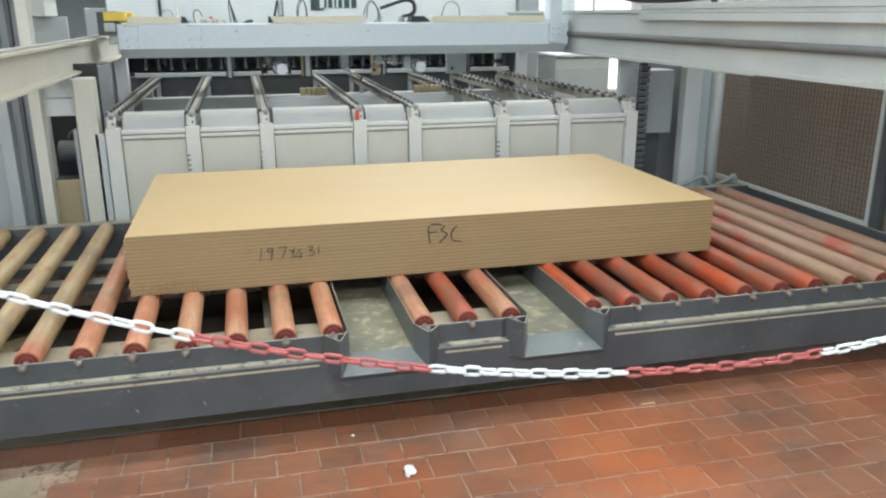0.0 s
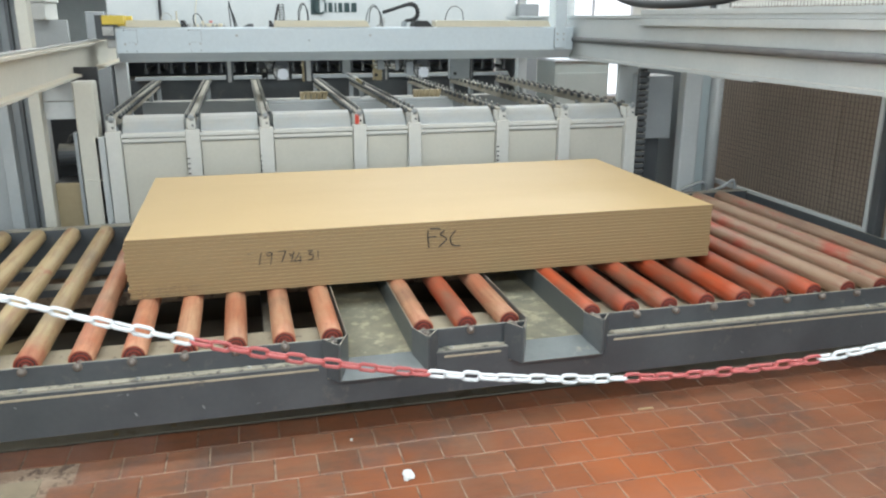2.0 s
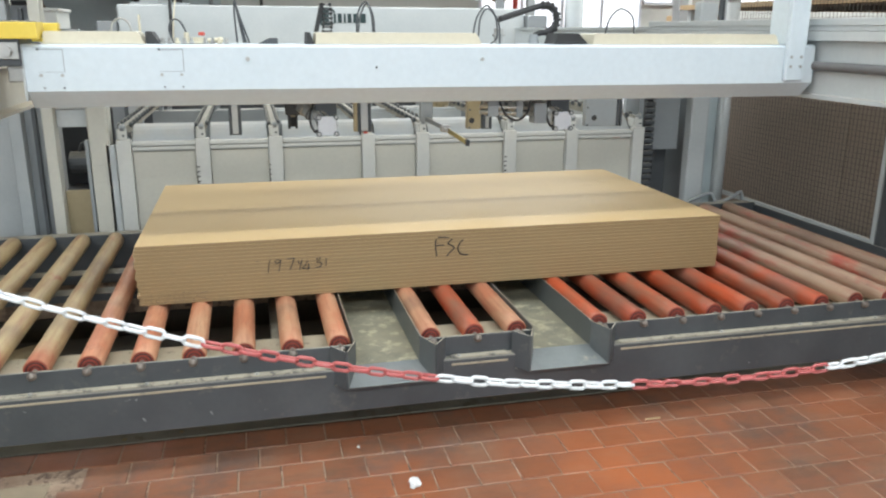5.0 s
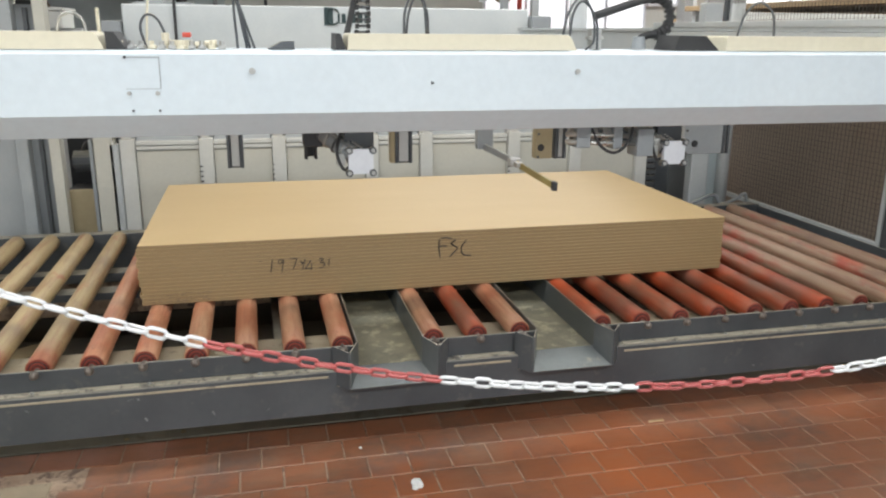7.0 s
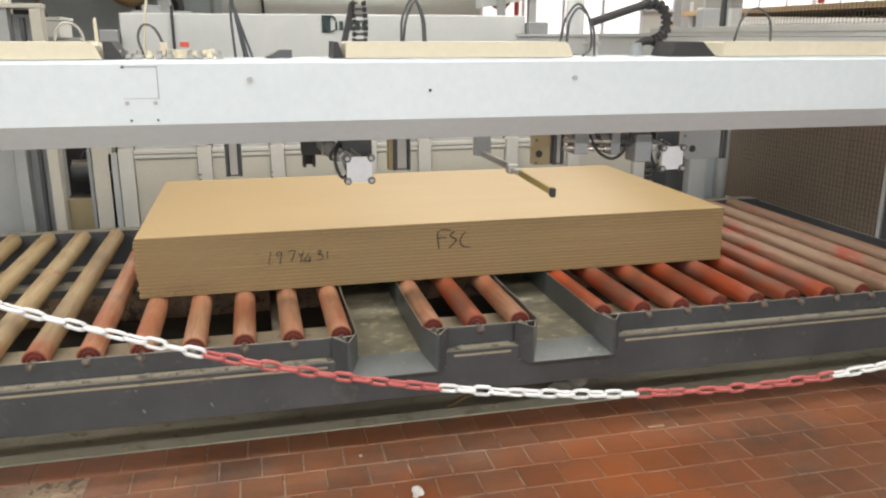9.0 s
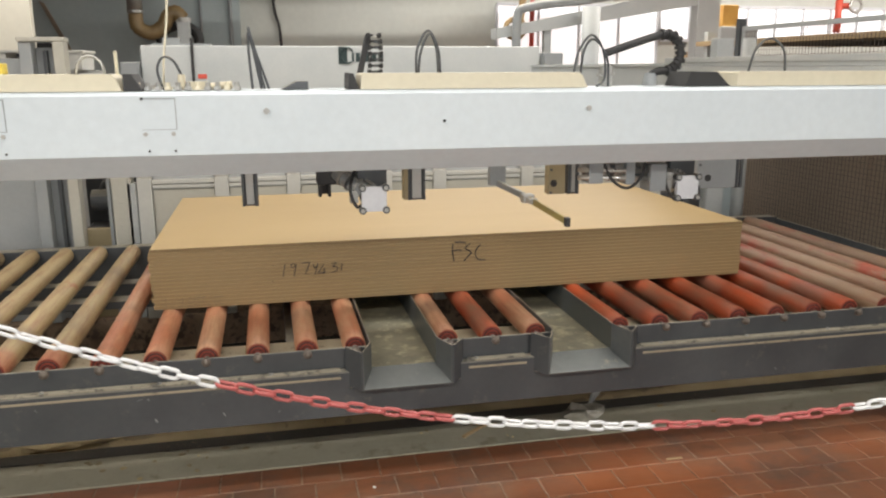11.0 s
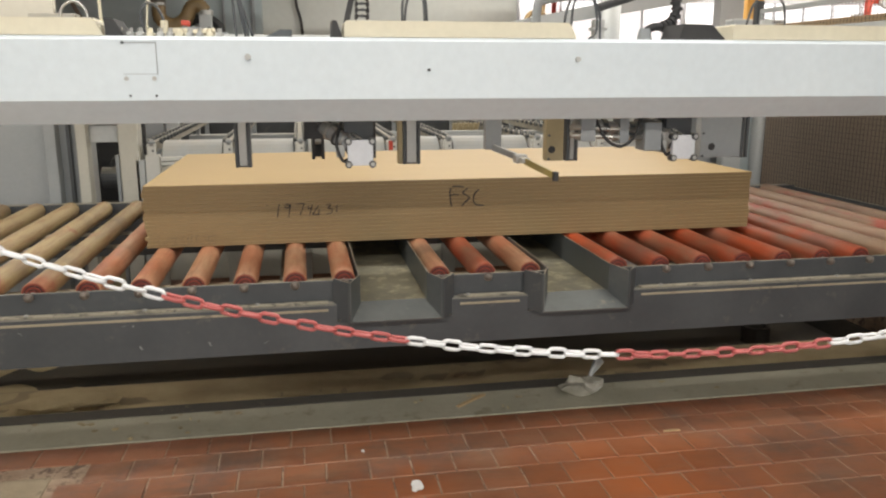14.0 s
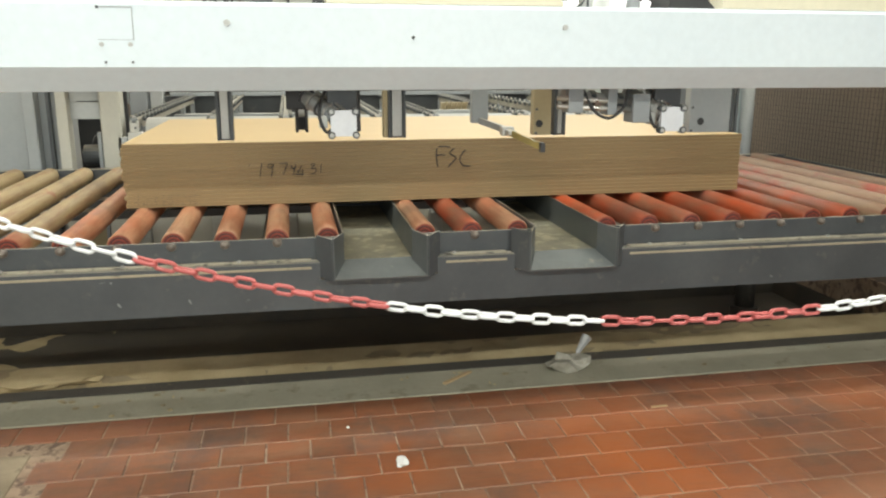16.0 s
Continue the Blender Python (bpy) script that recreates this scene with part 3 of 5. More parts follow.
def build_roller(k, source=None):
    """A roller with its sleeve, end cap, axle and front bolt."""
    x = 0.2 * k
    if k <= 0:
        mt, lb = M_ROLLTANRED, "tan dusty roller sleeve with a red front end"
    elif k in (1, 2, 3, 4, 5, 6, 8, 10):
        mt, lb = M_ROLLPINK, "worn pinkish red roller sleeve"
    elif k >= 19:
        mt, lb = M_ROLLTAN, "tan dusty roller sleeve with red patches"
    else:
        mt, lb = M_ROLLRED, "bright red roller sleeve"
    me_key = ("sleeve", mt.name)
    if me_key not in SHARED:
        bm = bmesh.new()
        n, seg = 14, 24
        ys = [0.050, 0.054] + [0.054 + (2.116 - 0.054) * i / n for i in range(1, n)] + [2.116, 2.12]
        rs = [R - 0.004] + [R] * (len(ys) - 2) + [R - 0.004]
        rings = [[bm.verts.new((r * math.cos(2 * math.pi * i / seg), y, r * math.sin(2 * math.pi * i / seg))) for i in range(seg)] for y, r in zip(ys, rs)]
        for a, b in zip(rings, rings[1:]):
            for i in range(seg):
                bm.faces.new((a[i], b[i], b[(i + 1) % seg], a[(i + 1) % seg]))
        bm.faces.new(rings[0])
        bm.faces.new(rings[-1][::-1])
        bmesh.ops.recalc_face_normals(bm, faces=bm.faces)
        me = bpy.data.meshes.new("sleeve")
        bm.to_mesh(me)
        bm.free()
        me.materials.append(mt)
        me.polygons.foreach_set("use_smooth", [len(p.vertices) == 4 for p in me.polygons])
        SHARED[me_key] = me
    if "cap" not in SHARED:
        bm = rod(bmesh.new(), (0, 0.0485, 0), (0, 0.054, 0), R - 0.005, 24)
        rod(bm, (0, 0.046, 0), (0, 0.050, 0), R - 0.012, 24, mi=1)
        rod(bm, (0, 0.0445, 0), (0, 0.050, 0), R - 0.017, 24)
        rod(bm, (0, 0.0435, 0), (0, 0.050, 0), R - 0.026, 24, mi=1)
        rod(bm, (0, 0.042, 0), (0, 0.050, 0), R - 0.031, 16)
        me = bpy.data.meshes.new("end_cap")
        bm.to_mesh(me)
        bm.free()
        me.materials.append(M_ROLLEND)
        me.materials.append(M_CAPDARK)
        SHARED["cap"] = me
        bm = rod(bmesh.new(), (0, -0.012, 0.004), (0, 0.045, 0.002), 0.010, 10)
        rod(bm, (0, -0.014, 0.004), (0, -0.0101, 0.004), 0.019, 14)
        rod(bm, (0, -0.024, 0.004), (0, -0.014, 0.004), 0.0160, 12)
        rod(bm, (0, -0.031, 0.004), (0, -0.024, 0.004), 0.010, 12, 0.016)
        rod(bm, (0, -0.034, 0.004), (0, -0.031, 0.004), 0.004, 10, 0.010)
        me = bpy.data.meshes.new("axle_bolt")
        bm.to_mesh(me)
        bm.free()
        me.materials.append(M_BOLT)
        SHARED["bolt"] = me
    roller = None
    for nm, key, label in (("roller", me_key, lb), ("end_cap", "cap", ""), ("axle_bolt", "bolt", "")):
        ob = new(nm, SHARED[key])
        if roller is None:
            ob.parent, roller = LIFT, ob
            ob.location = (x, 0, BOLT_Z)
            ob.matrix_parent_inverse = Matrix.Translation(-LIFT_AT)
            tagged(ob, label)
        else:
            ob.parent = roller


SHARED = {}


def build_chute(a, c):
    """A steel trough between rollers with flared front wings and a sloped lip."""
    bm = bmesh.new()
    zf = 0.335
    box(bm, a, 0.012, zf - 0.008, c, 2.1, zf)
    ch = part("chute", bm, M_CHUTE, LIFT, "steel chute floor dusted with wood flour")
    tip, flare, tz = -0.105, 0.046, 0.284

    def slab(quad, thick, nm, mt, parent):
        """A bent sheet: four corners, thickened along their normal."""
        q = [Vector(p) for p in quad]
        n = (q[1] - q[0]).cross(q[3] - q[0]).normalized() * thick
        bm = bmesh.new()
        lo, hi = [bm.verts.new(p) for p in q], [bm.verts.new(p + n) for p in q]
        bm.faces.new(lo), bm.faces.new(hi)
        for i in range(4):
            j = (i + 1) % 4
            bm.faces.new((lo[i], lo[j], hi[j], hi[i]))
        bmesh.ops.recalc_face_normals(bm, faces=bm.faces)
        return part(nm, bm, mt, parent)

    slab([(a + 0.004, 0.012, zf), (c - 0.004, 0.012, zf), (c + flare, tip, tz), (a - flare, tip, tz)], -0.006, "lip", M_LIP, ch)
    for s, x in ((-1, a), (1, c)):
        part("side_wall", boxes([(x - 0.003, -0.004, 0.325, x + 0.003, 2.1, 0.458)], 0.001), M_CHUTEWALL, ch)
        t = (x + s * flare, tip)
        slab([(x, -0.004, zf), (t[0], t[1], tz), (t[0], t[1], 0.452), (x, -0.004, 0.458)], 0.005 * s, "wing", M_CHUTEWALL, ch)
        slab([(t[0], t[1], tz), (x + s * 0.103, -0.03, 0.287), (x + s * 0.103, -0.03, 0.455), (t[0], t[1], 0.452)], 0.005 * s, "flap", M_STEEL, ch)


build_lift()
for k in range(-7, 23):
    if k not in (7, 11):
        build_roller(k)
for a, c in CHUTES:
    build_chute(a, c)

# ---- sheet stack on the lift ----
STACK_AT = Vector((1.84, 1.37, 0.4712))
STACK = thing("board_stack", STACK_AT, "stack of sixteen tan fibreboard sheets lying on the rollers", "board stack")
SX0, SX1, SY0, SY1, ST, SN = 0.319, 3.352, 0.610, 2.130, 0.0181, 16
rng = random.Random(7)


def build_stack():
    for i in range(SN):
        low = max(0.0, 1 - i / 5)
        dx, dy = rng.uniform(-0.003, 0.003) + (0.006 * rng.random() if i < 5 else 0), rng.uniform(-0.0004, 0.0004)
        z0 = 0.4712 + i * ST
        bm = bmesh.new()
        box(bm, SX0 + dx + 0.022 * low * rng.random() + (0.006 if i % 3 == 0 else 0), SY0 + dy, z0, SX1 + dx, SY1 + dy, z0 + ST - 0.0006)
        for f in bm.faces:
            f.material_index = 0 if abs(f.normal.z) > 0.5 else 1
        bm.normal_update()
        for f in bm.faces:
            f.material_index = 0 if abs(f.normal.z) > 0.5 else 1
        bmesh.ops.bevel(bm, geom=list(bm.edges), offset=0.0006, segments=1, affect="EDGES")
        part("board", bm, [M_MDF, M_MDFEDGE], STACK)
    # hand lettering on the front edge, strokes in millimetres from the first stem's foot
    letters = (((4, 90), (0, 64), (2, 40), (8, 0)), ((12, 98), (44, 98), (72, 93)), ((3, 55), (24, 58), (46, 56)),
               ((92, 87), (68, 66), (88, 52), (101, 40), (82, 20), (60, -2)),
               ((151, 80), (132, 62), (122, 36), (132, 9), (152, 2), (176, 0)))
    digits = (((9, 64), (2, 34), (-4, 0)), ((66, 54), (50, 62), (38, 52), (46, 42), (64, 52)), ((66, 60), (60, 30), (53, 0)),
              ((97, 62), (118, 64), (136, 64)), ((136, 64), (124, 34), (112, 8)), ((156, 52), (160, 36), (178, 44)),
              ((178, 58), (170, 30), (162, 4)), ((209, 52), (190, 24), (178, 10), (216, 10)), ((212, 34), (208, 0)),
              ((250, 52), (264, 58), (274, 54), (256, 38), (278, 34), (274, 14), (250, 10)), ((306, 54), (304, 34), (303, 16)))
    dots = (((-60, 58), (-48, 57)), ((-64, 134), (-62, 132)), ((-64, 90), (-62, 88)), ((-58, -18), (-56, -20)), ((-56, -62), (-54, -64)))

    def write(strokes, x, z, k, r, mt, nm):
        for st in strokes:
            pts = [(x + k * u, SY0 - 0.0022, z + 0.001 * v) for u, v in st]
            part(nm, pipe(bmesh.new(), curve_pts(pts, 5 * (len(pts) - 1)) if len(pts) > 2 else pts, r, 5), mt, STACK)

    write(letters, 1.752, 0.627, 0.00096, 0.0030, M_INK, "letter_mark")
    write(digits, 0.926, 0.598, 0.00091, 0.0021, M_INK, "mark_number")
    write(dots, 0.926, 0.598, 0.00091, 0.0018, M_INK, "mark_dots")
    bm = bmesh.new()
    x = 0.362
    while x < 0.645:
        for low, high in ((0.500, 0.528), (0.482, 0.497)):
            if rng.random() < 0.75:
                a, b = rng.uniform(-0.006, 0.006), rng.uniform(-0.003, 0.003)
                pipe(bm, [(x + a, SY0 - 0.003, low + b), (x - a, SY0 - 0.003, high + b)], 0.0013, 4)
            if rng.random() < 0.6:
                zz = rng.uniform(low, high)
                pipe(bm, [(x, SY0 - 0.003, zz), (x + rng.uniform(0.008, 0.018), SY0 - 0.003, zz + rng.uniform(-0.006, 0.006))], 0.0013, 4)
        x += rng.uniform(0.013, 0.024)
    tagged(part("faded_writing", bm, M_INKFAINT, STACK, "faded unreadable marker strokes"), kind="stuff")


build_stack()

# ---- saw infeed table behind the lift ----
POSTS = (0.035, 0.548, 1.045, 1.706, 2.112, 2.790, 3.290, 3.850)
INFEED = thing("infeed_table", (1.9, 3.0, 0.0), "grey infeed table of a panel saw with cream front panels", "machine")


def build_infeed():
    part("end_panel", boxes([(-0.085, 2.60, 0, -0.025, 2.66, 0.965)], 0.003), M_GREY, INFEED)
    for i, x in enumerate(POSTS):
        p = part("post", boxes([(x - 0.048, 2.565, 0, x + 0.048, 2.63, 1.0)], 0.005), M_OFFWHITE, INFEED)
        part("bracket", boxes([(x - 0.030, 2.572, 1.0, x + 0.024, 2.60, 1.078), (x - 0.040, 2.60, 1.0, x - 0.030, 2.70, 1.07)], 0.004), M_OFFWHITE, p)
        if i == 3:
            part("tag", boxes([(x - 0.034, 2.566, 1.005, x - 0.004, 2.5715, 1.075)], 0.002), M_RED, p, "small red tag")
        bm = rod(bmesh.new(), (x - 0.012, 2.58, 1.085), (x + 0.012, 2.58, 1.085), 0.024, 16)
        rod(bm, (x - 0.022, 2.58, 1.085), (x + 0.022, 2.58, 1.085), 0.010, 10)
        part("pulley", bm, M_GREYDARK, p, "small grey pulley")
        part("bracket_bolt", rod(bmesh.new(), (x + 0.006, 2.566, 1.03), (x + 0.006, 2.572, 1.03), 0.008, 8), M_STEEL, p)
        if i in (1, 2, 5):
            for j in range(5):
                part("scale_mark", boxes([(x - 0.049, 2.560, 0.66 + 0.035 * j, x - (0.028 if i != 2 else 0.04), 2.5655, 0.668 + 0.035 * j)]), M_BLACK, p)
    for a, c in zip(POSTS, POSTS[1:]):
        part("front_panel", boxes([(a + 0.052, 2.60, 0.10, c - 0.052, 2.625, 0.915)], 0.003), M_CREAMPANEL, INFEED, "cream grey sheet panel")
        part("panel_rail", boxes([(a + 0.05, 2.585, 0.925, c - 0.05, 2.625, 0.950), (a + 0.05, 2.578, 0.957, c - 0.05, 2.625, 0.983)], 0.003), M_OFFWHITE, INFEED, "pale aluminium rail")
        # sheet behind the rail, rolled back at its top, with a drooping wing beside each bar
        bm = bmesh.new()
        prof = [(2.632, 0.97), (2.650, 1.0), (2.672, 1.027), (2.70, 1.052), (2.735, 1.072), (2.80, 1.085)]
        prism(bm, prof + [(y + 0.003, z - 0.008) for y, z in prof[::-1]], "x", a + 0.055, c - 0.055)
        part("slope_sheet", bm, M_GREYSOFT, INFEED, "grey rolled sheet")
        for x, s in ((a + 0.055, -1), (c - 0.055, 1)):
            bm = bmesh.new()
            hi, lo = [bm.verts.new((x, y, z)) for y, z in prof], [bm.verts.new((x + s * 0.02, y, 0.955 + 0.45 * (z - 0.965))) for y, z in prof]
            for q in range(len(prof) - 1):
                bm.faces.new((hi[q], hi[q + 1], lo[q + 1], lo[q]))
            bmesh.ops.solidify(bm, geom=bm.faces[:], thickness=0.004)
            part("sheet_wing", bm, M_GREYSOFT, INFEED)
    part("deck", boxes([(-0.08, 2.96, 0.66, 3.95, 6.1, 0.70)]), M_STEEL, INFEED, "dark grey deck")
    part("trough_beam", boxes([(-0.05, 3.55, 0.70, 3.92, 3.68, 0.90), (-0.05, 5.1, 0.70, 3.92, 5.25, 0.95)], 0.005), M_GREYDARK, INFEED)
    part("carriage_tray", boxes([(1.12, 4.15, 0.93, 2.82, 4.42, 1.0), (1.12, 4.15, 1.0, 2.82, 4.18, 1.03), (1.2, 4.2, 0.70, 1.3, 4.4, 0.93), (2.6, 4.2, 0.70, 2.7, 4.4, 0.93)], 0.005), M_GREY, INFEED, "grey tray on the deck")
    for x0 in (1.42, 2.48):
        bm = bmesh.new()
        for j in range(5):
            rod(bm, (x0 + 0.05 * j, 4.2, 1.0), (x0 + 0.05 * j + 0.03, 4.2, 1.10), 0.009, 8)
            box(bm, x0 + 0.05 * j - 0.01, 4.24, 1.0, x0 + 0.05 * j + 0.03, 4.32, 1.09)
        part("valve_block", bm, M_TANPLATE, INFEED, "row of tan valves")
    part("leg", boxes([(-0.02, 5.9, 0, 0.08, 6.0, 0.66)]), M_GREYDARK, INFEED)
    part("leg", boxes([(3.80, 5.9, 0, 3.90, 6.0, 0.66)]), M_GREYDARK, INFEED)


def build_bar(x):
    """One roller bar: a pale flat bar with small black wheels along both sides."""
    bar = thing("wheel_bar", (x, 4.2, 0.70), "pale steel bar set with small black wheels", "wheel bar", "wheel bars of the infeed table")
    part("rail", boxes([(x - 0.018, 2.61, 1.015, x + 0.018, 6.0, 1.085)], 0.003), M_BAR, bar)
    for y in (2.75, 3.6, 5.18, 6.0):
        part("foot", boxes([(x - 0.02, y - 0.03, 0.70, x + 0.02, y + 0.03, 1.031)]), M_GREYDARK, bar)
    y, side = 2.72, 1
    while y < 6.0:
        if "wheel" not in SHARED:
            bm = rod(bmesh.new(), (-0.009, 0, 0), (0.009, 0, 0), 0.022, 12)
            rod(bm, (-0.013, 0, 0), (0.013, 0, 0), 0.010, 8)
            me = bpy.data.meshes.new("wheel")
            bm.to_mesh(me)
            bm.free()
            me.materials.append(M_STEEL)
            SHARED["wheel"] = me
        for s in (-1, 1):
            w = new("wheel", SHARED["wheel"])
            w.parent = bar
            w.matrix_parent_inverse = Matrix.Translation(-bar.location)
            w.location = (x + s * 0.034, y + (0.08 if s > 0 else 0), 1.083)
        y += 0.16


build_infeed()
for x in POSTS:
    build_bar(x - 0.004)

# ---- saw body ----
SAW = thing("panel_saw", (1.9, 6.5, 0.0), "pale grey panel saw body with a dark name plate", "panel saw")


def build_saw():
    part("housing", boxes([(-0.42, 6.1, 1.30, 4.10, 6.75, 1.975)], 0.015), M_GREY, SAW, "long pale grey saw housing")
    part("lower_body", boxes([(-0.35, 6.12, 0, 4.05, 6.8, 1.09), (-0.35, 6.76, 1.09, 4.05, 6.8, 1.299)], 0.01), M_STEEL, SAW)
    part("pressure_beam", boxes([(-0.2, 6.03, 1.085, 4.0, 6.098, 1.128), (-0.2, 6.0, 1.30, 4.0, 6.098, 1.36)], 0.005), M_GREYDARK, SAW)
    part("end_cheek", boxes([(-0.62, 6.0, 0, -0.43, 6.9, 1.80)], 0.01), M_GREYDARK, SAW)
    part("end_cheek", boxes([(4.11, 6.0, 0, 4.35, 6.9, 1.90)], 0.01), M_GREYDARK, SAW)
    # rows of dark clamping fingers in the slot
    x = -0.1
    while x < 3.95:
        part("clamp_finger", boxes([(x, 6.06, 1.16, x + 0.035, 6.74, 1.20), (x + 0.005, 6.06, 1.20, x + 0.03, 6.10, 1.299)], 0.004), M_STEEL, SAW)
        x += 0.13
    for a, c, low, high in ((1.70, 1.80, 1.775, 1.965), (1.85, 1.875, 1.80, 1.90), (1.895, 1.94, 1.80, 1.90), (1.962, 1.985, 1.80, 1.90), (2.005, 2.05, 1.80, 1.90), (2.07, 2.13, 1.80, 1.90), (2.15, 2.21, 1.80, 1.90)):
        part("sign_bar", boxes([(a, 6.094, low, c, 6.0985, high)]), M_SIGN, SAW)
    bm = pipe(bmesh.new(), [(1.80 + 0.07 * math.cos(a), 6.088, 1.87 + 0.085 * math.sin(a)) for a in [0.5 + 0.35 * i for i in range(15)]], 0.009, 6)
    part("sign_ring", bm, M_SIGN, SAW)
    part("back_ledge", boxes([(-0.3, 6.2, 1.977, 0.3, 6.6, 2.0), (-0.2, 6.25, 2.0, -0.02, 6.4, 2.06)]), M_GREYDARK, SAW)
    bm = boxes([(0.10, 6.08, 1.2, 0.13, 6.098, 2.05)])
    part("conduit", bm, M_BLACK, SAW)


build_saw()

# ---- left side: enclosure, cabinets, rail ----
def single(name, bm, mt, at, label, category, parts=()):
    t = thing(name, at, label, category)
    part(parts[0] if parts else "body", bm, mt, t)
    return t


ENC = thing("machine_enclosure", (-0.6, 2.75, 0.0), "grey steel enclosure with a dark motor recess", "machine")
part("side_panel", boxes([(-2.6, 2.70, 0, -0.667, 2.75, 1.80)], 0.004), M_GREYSOFT, ENC, "pale grey sheet wall")
part("upright", boxes([(-0.665, 2.60, 0, -0.588, 2.72, 1.905)], 0.006), M_GREYSOFT, ENC)
part("recess_panel", boxes([(-0.588, 2.70, 0, -0.455, 2.74, 1.87)], 0.003), M_GREYDARK, ENC, "blue grey recessed panel")
part("guide_strip", boxes([(-0.535, 2.66, 0, -0.51, 2.70, 1.85)], 0.004), M_STEEL, ENC)
part("upright", boxes([(-0.455, 2.58, 0, -0.385, 2.70, 1.905)], 0.006), M_CREAMPANEL, ENC, "cream upright")
part("lower_sheet", boxes([(-0.385, 2.68, 0.0, -0.19, 2.72, 0.645)], 0.004), M_TANPLATE, ENC, "tan dusty sheet")
part("upper_sheet", boxes([(-0.385, 2.66, 1.085, -0.19, 2.70, 1.20)], 0.004), M_GREY, ENC)
part("upper_sheet", boxes([(-0.385, 2.66, 1.206, -0.19, 2.70, 1.33)], 0.004), M_GREY, ENC)
part("recess_back", boxes([(-0.45, 3.10, 0.0, -0.1, 3.14, 1.4), (-0.42, 2.72, 0.60, -0.1, 3.1, 0.62)]), M_BLACK, ENC, "dark recess")
bm = rod(bmesh.new(), (-0.36, 2.85, 0.82), (-0.24, 2.85, 0.82), 0.075, 20)
rod(bm, (-0.37, 2.85, 0.82), (-0.36, 2.85, 0.82), 0.05, 16)
pipe(bm, curve_pts([(-0.3, 2.84, 0.9), (-0.26, 2.8, 0.96), (-0.22, 2.82, 0.9), (-0.2, 2.84, 0.75)], 12), 0.01, 6)
part("motor", bm, M_STEEL, ENC, "dark electric motor")
bm = boxes([(-0.188, 2.60, 0, -0.052, 2.74, 1.334)], 0.012)
COL = single("support_column", bm, M_CREAMPANEL, (-0.12, 2.66, 0), "grey column with taped bands under the rail", "column", ("shaft",))
for z in (0.66, 0.82):
    part("tape_band", boxes([(-0.190, 2.598, z, -0.050, 2.742, z + 0.022)], 0.012), M_CREAMPANEL, COL)
part("cable_duct", boxes([(-0.215, 2.60, 0.0, -0.192, 2.66, 1.0)], 0.003), M_GREYDARK, COL)
part("back_sheet", boxes([(-1.3, 4.4, 0, -0.5, 4.45, 1.72)], 0.005), M_GREY, ENC, "grey sheet cabinet behind")
part("relay_box", boxes([(-1.25, 4.2, 1.722, -1.20, 4.7, 1.86), (-0.74, 4.2, 1.722, -0.62, 4.7, 1.86), (-1.27, 4.18, 1.861, -0.60, 4.7, 1.885)], 0.004), M_OFFWHITE, ENC, "pale open relay box")
part("relay_back", boxes([(-1.20, 4.5, 1.722, -0.74, 4.52, 1.86)], 0.002), M_STEEL, ENC)
part("relay", boxes([(-1.12, 4.4, 1.722, -1.02, 4.49, 1.84), (-0.98, 4.42, 1.722, -0.84, 4.49, 1.80)], 0.004), M_GREYDARK, ENC)


part("head_bar", boxes([(-0.668, 2.58, 1.906, -0.382, 2.72, 1.935)], 0.005), M_CREAMPANEL, ENC)
part("dark_backing", boxes([(-0.586, 2.742, 1.3, -0.457, 2.76, 1.9)]), M_BLACK, ENC)


def left_rail():
    t = thing("left_rail", (-0.25, 2.3, 1.335), "dusty cream steel rail beam carried on columns", "rail")
    bm = bmesh.new()
    prism(bm, [(-0.33, 1.335), (-0.20, 1.335), (-0.20, 1.350), (-0.255, 1.358), (-0.255, 1.528), (-0.20, 1.536), (-0.20, 1.552), (-0.33, 1.552), (-0.33, 1.536), (-0.267, 1.528), (-0.267, 1.358), (-0.33, 1.350)], "y", -1.2, 5.7)
    part("beam", bm, surface("dusty_cream_rail_paint", (0.52, 0.50, 0.43), (0.60, 0.57, 0.49), 0.55, big=3, fine=40, bump=0.05, dust=(0.58, 0.50, 0.37), dust_amount=0.8), t)
    part("rail_strip", boxes([(-0.29, -1.2, 1.553, -0.24, 5.7, 1.566)], 0.003), M_ZINC, t)
    for y in (-1.15, 5.5):
        part("column", boxes([(-0.32, y, 0, -0.20, y + 0.12, 1.334)], 0.005), M_GREY, t)


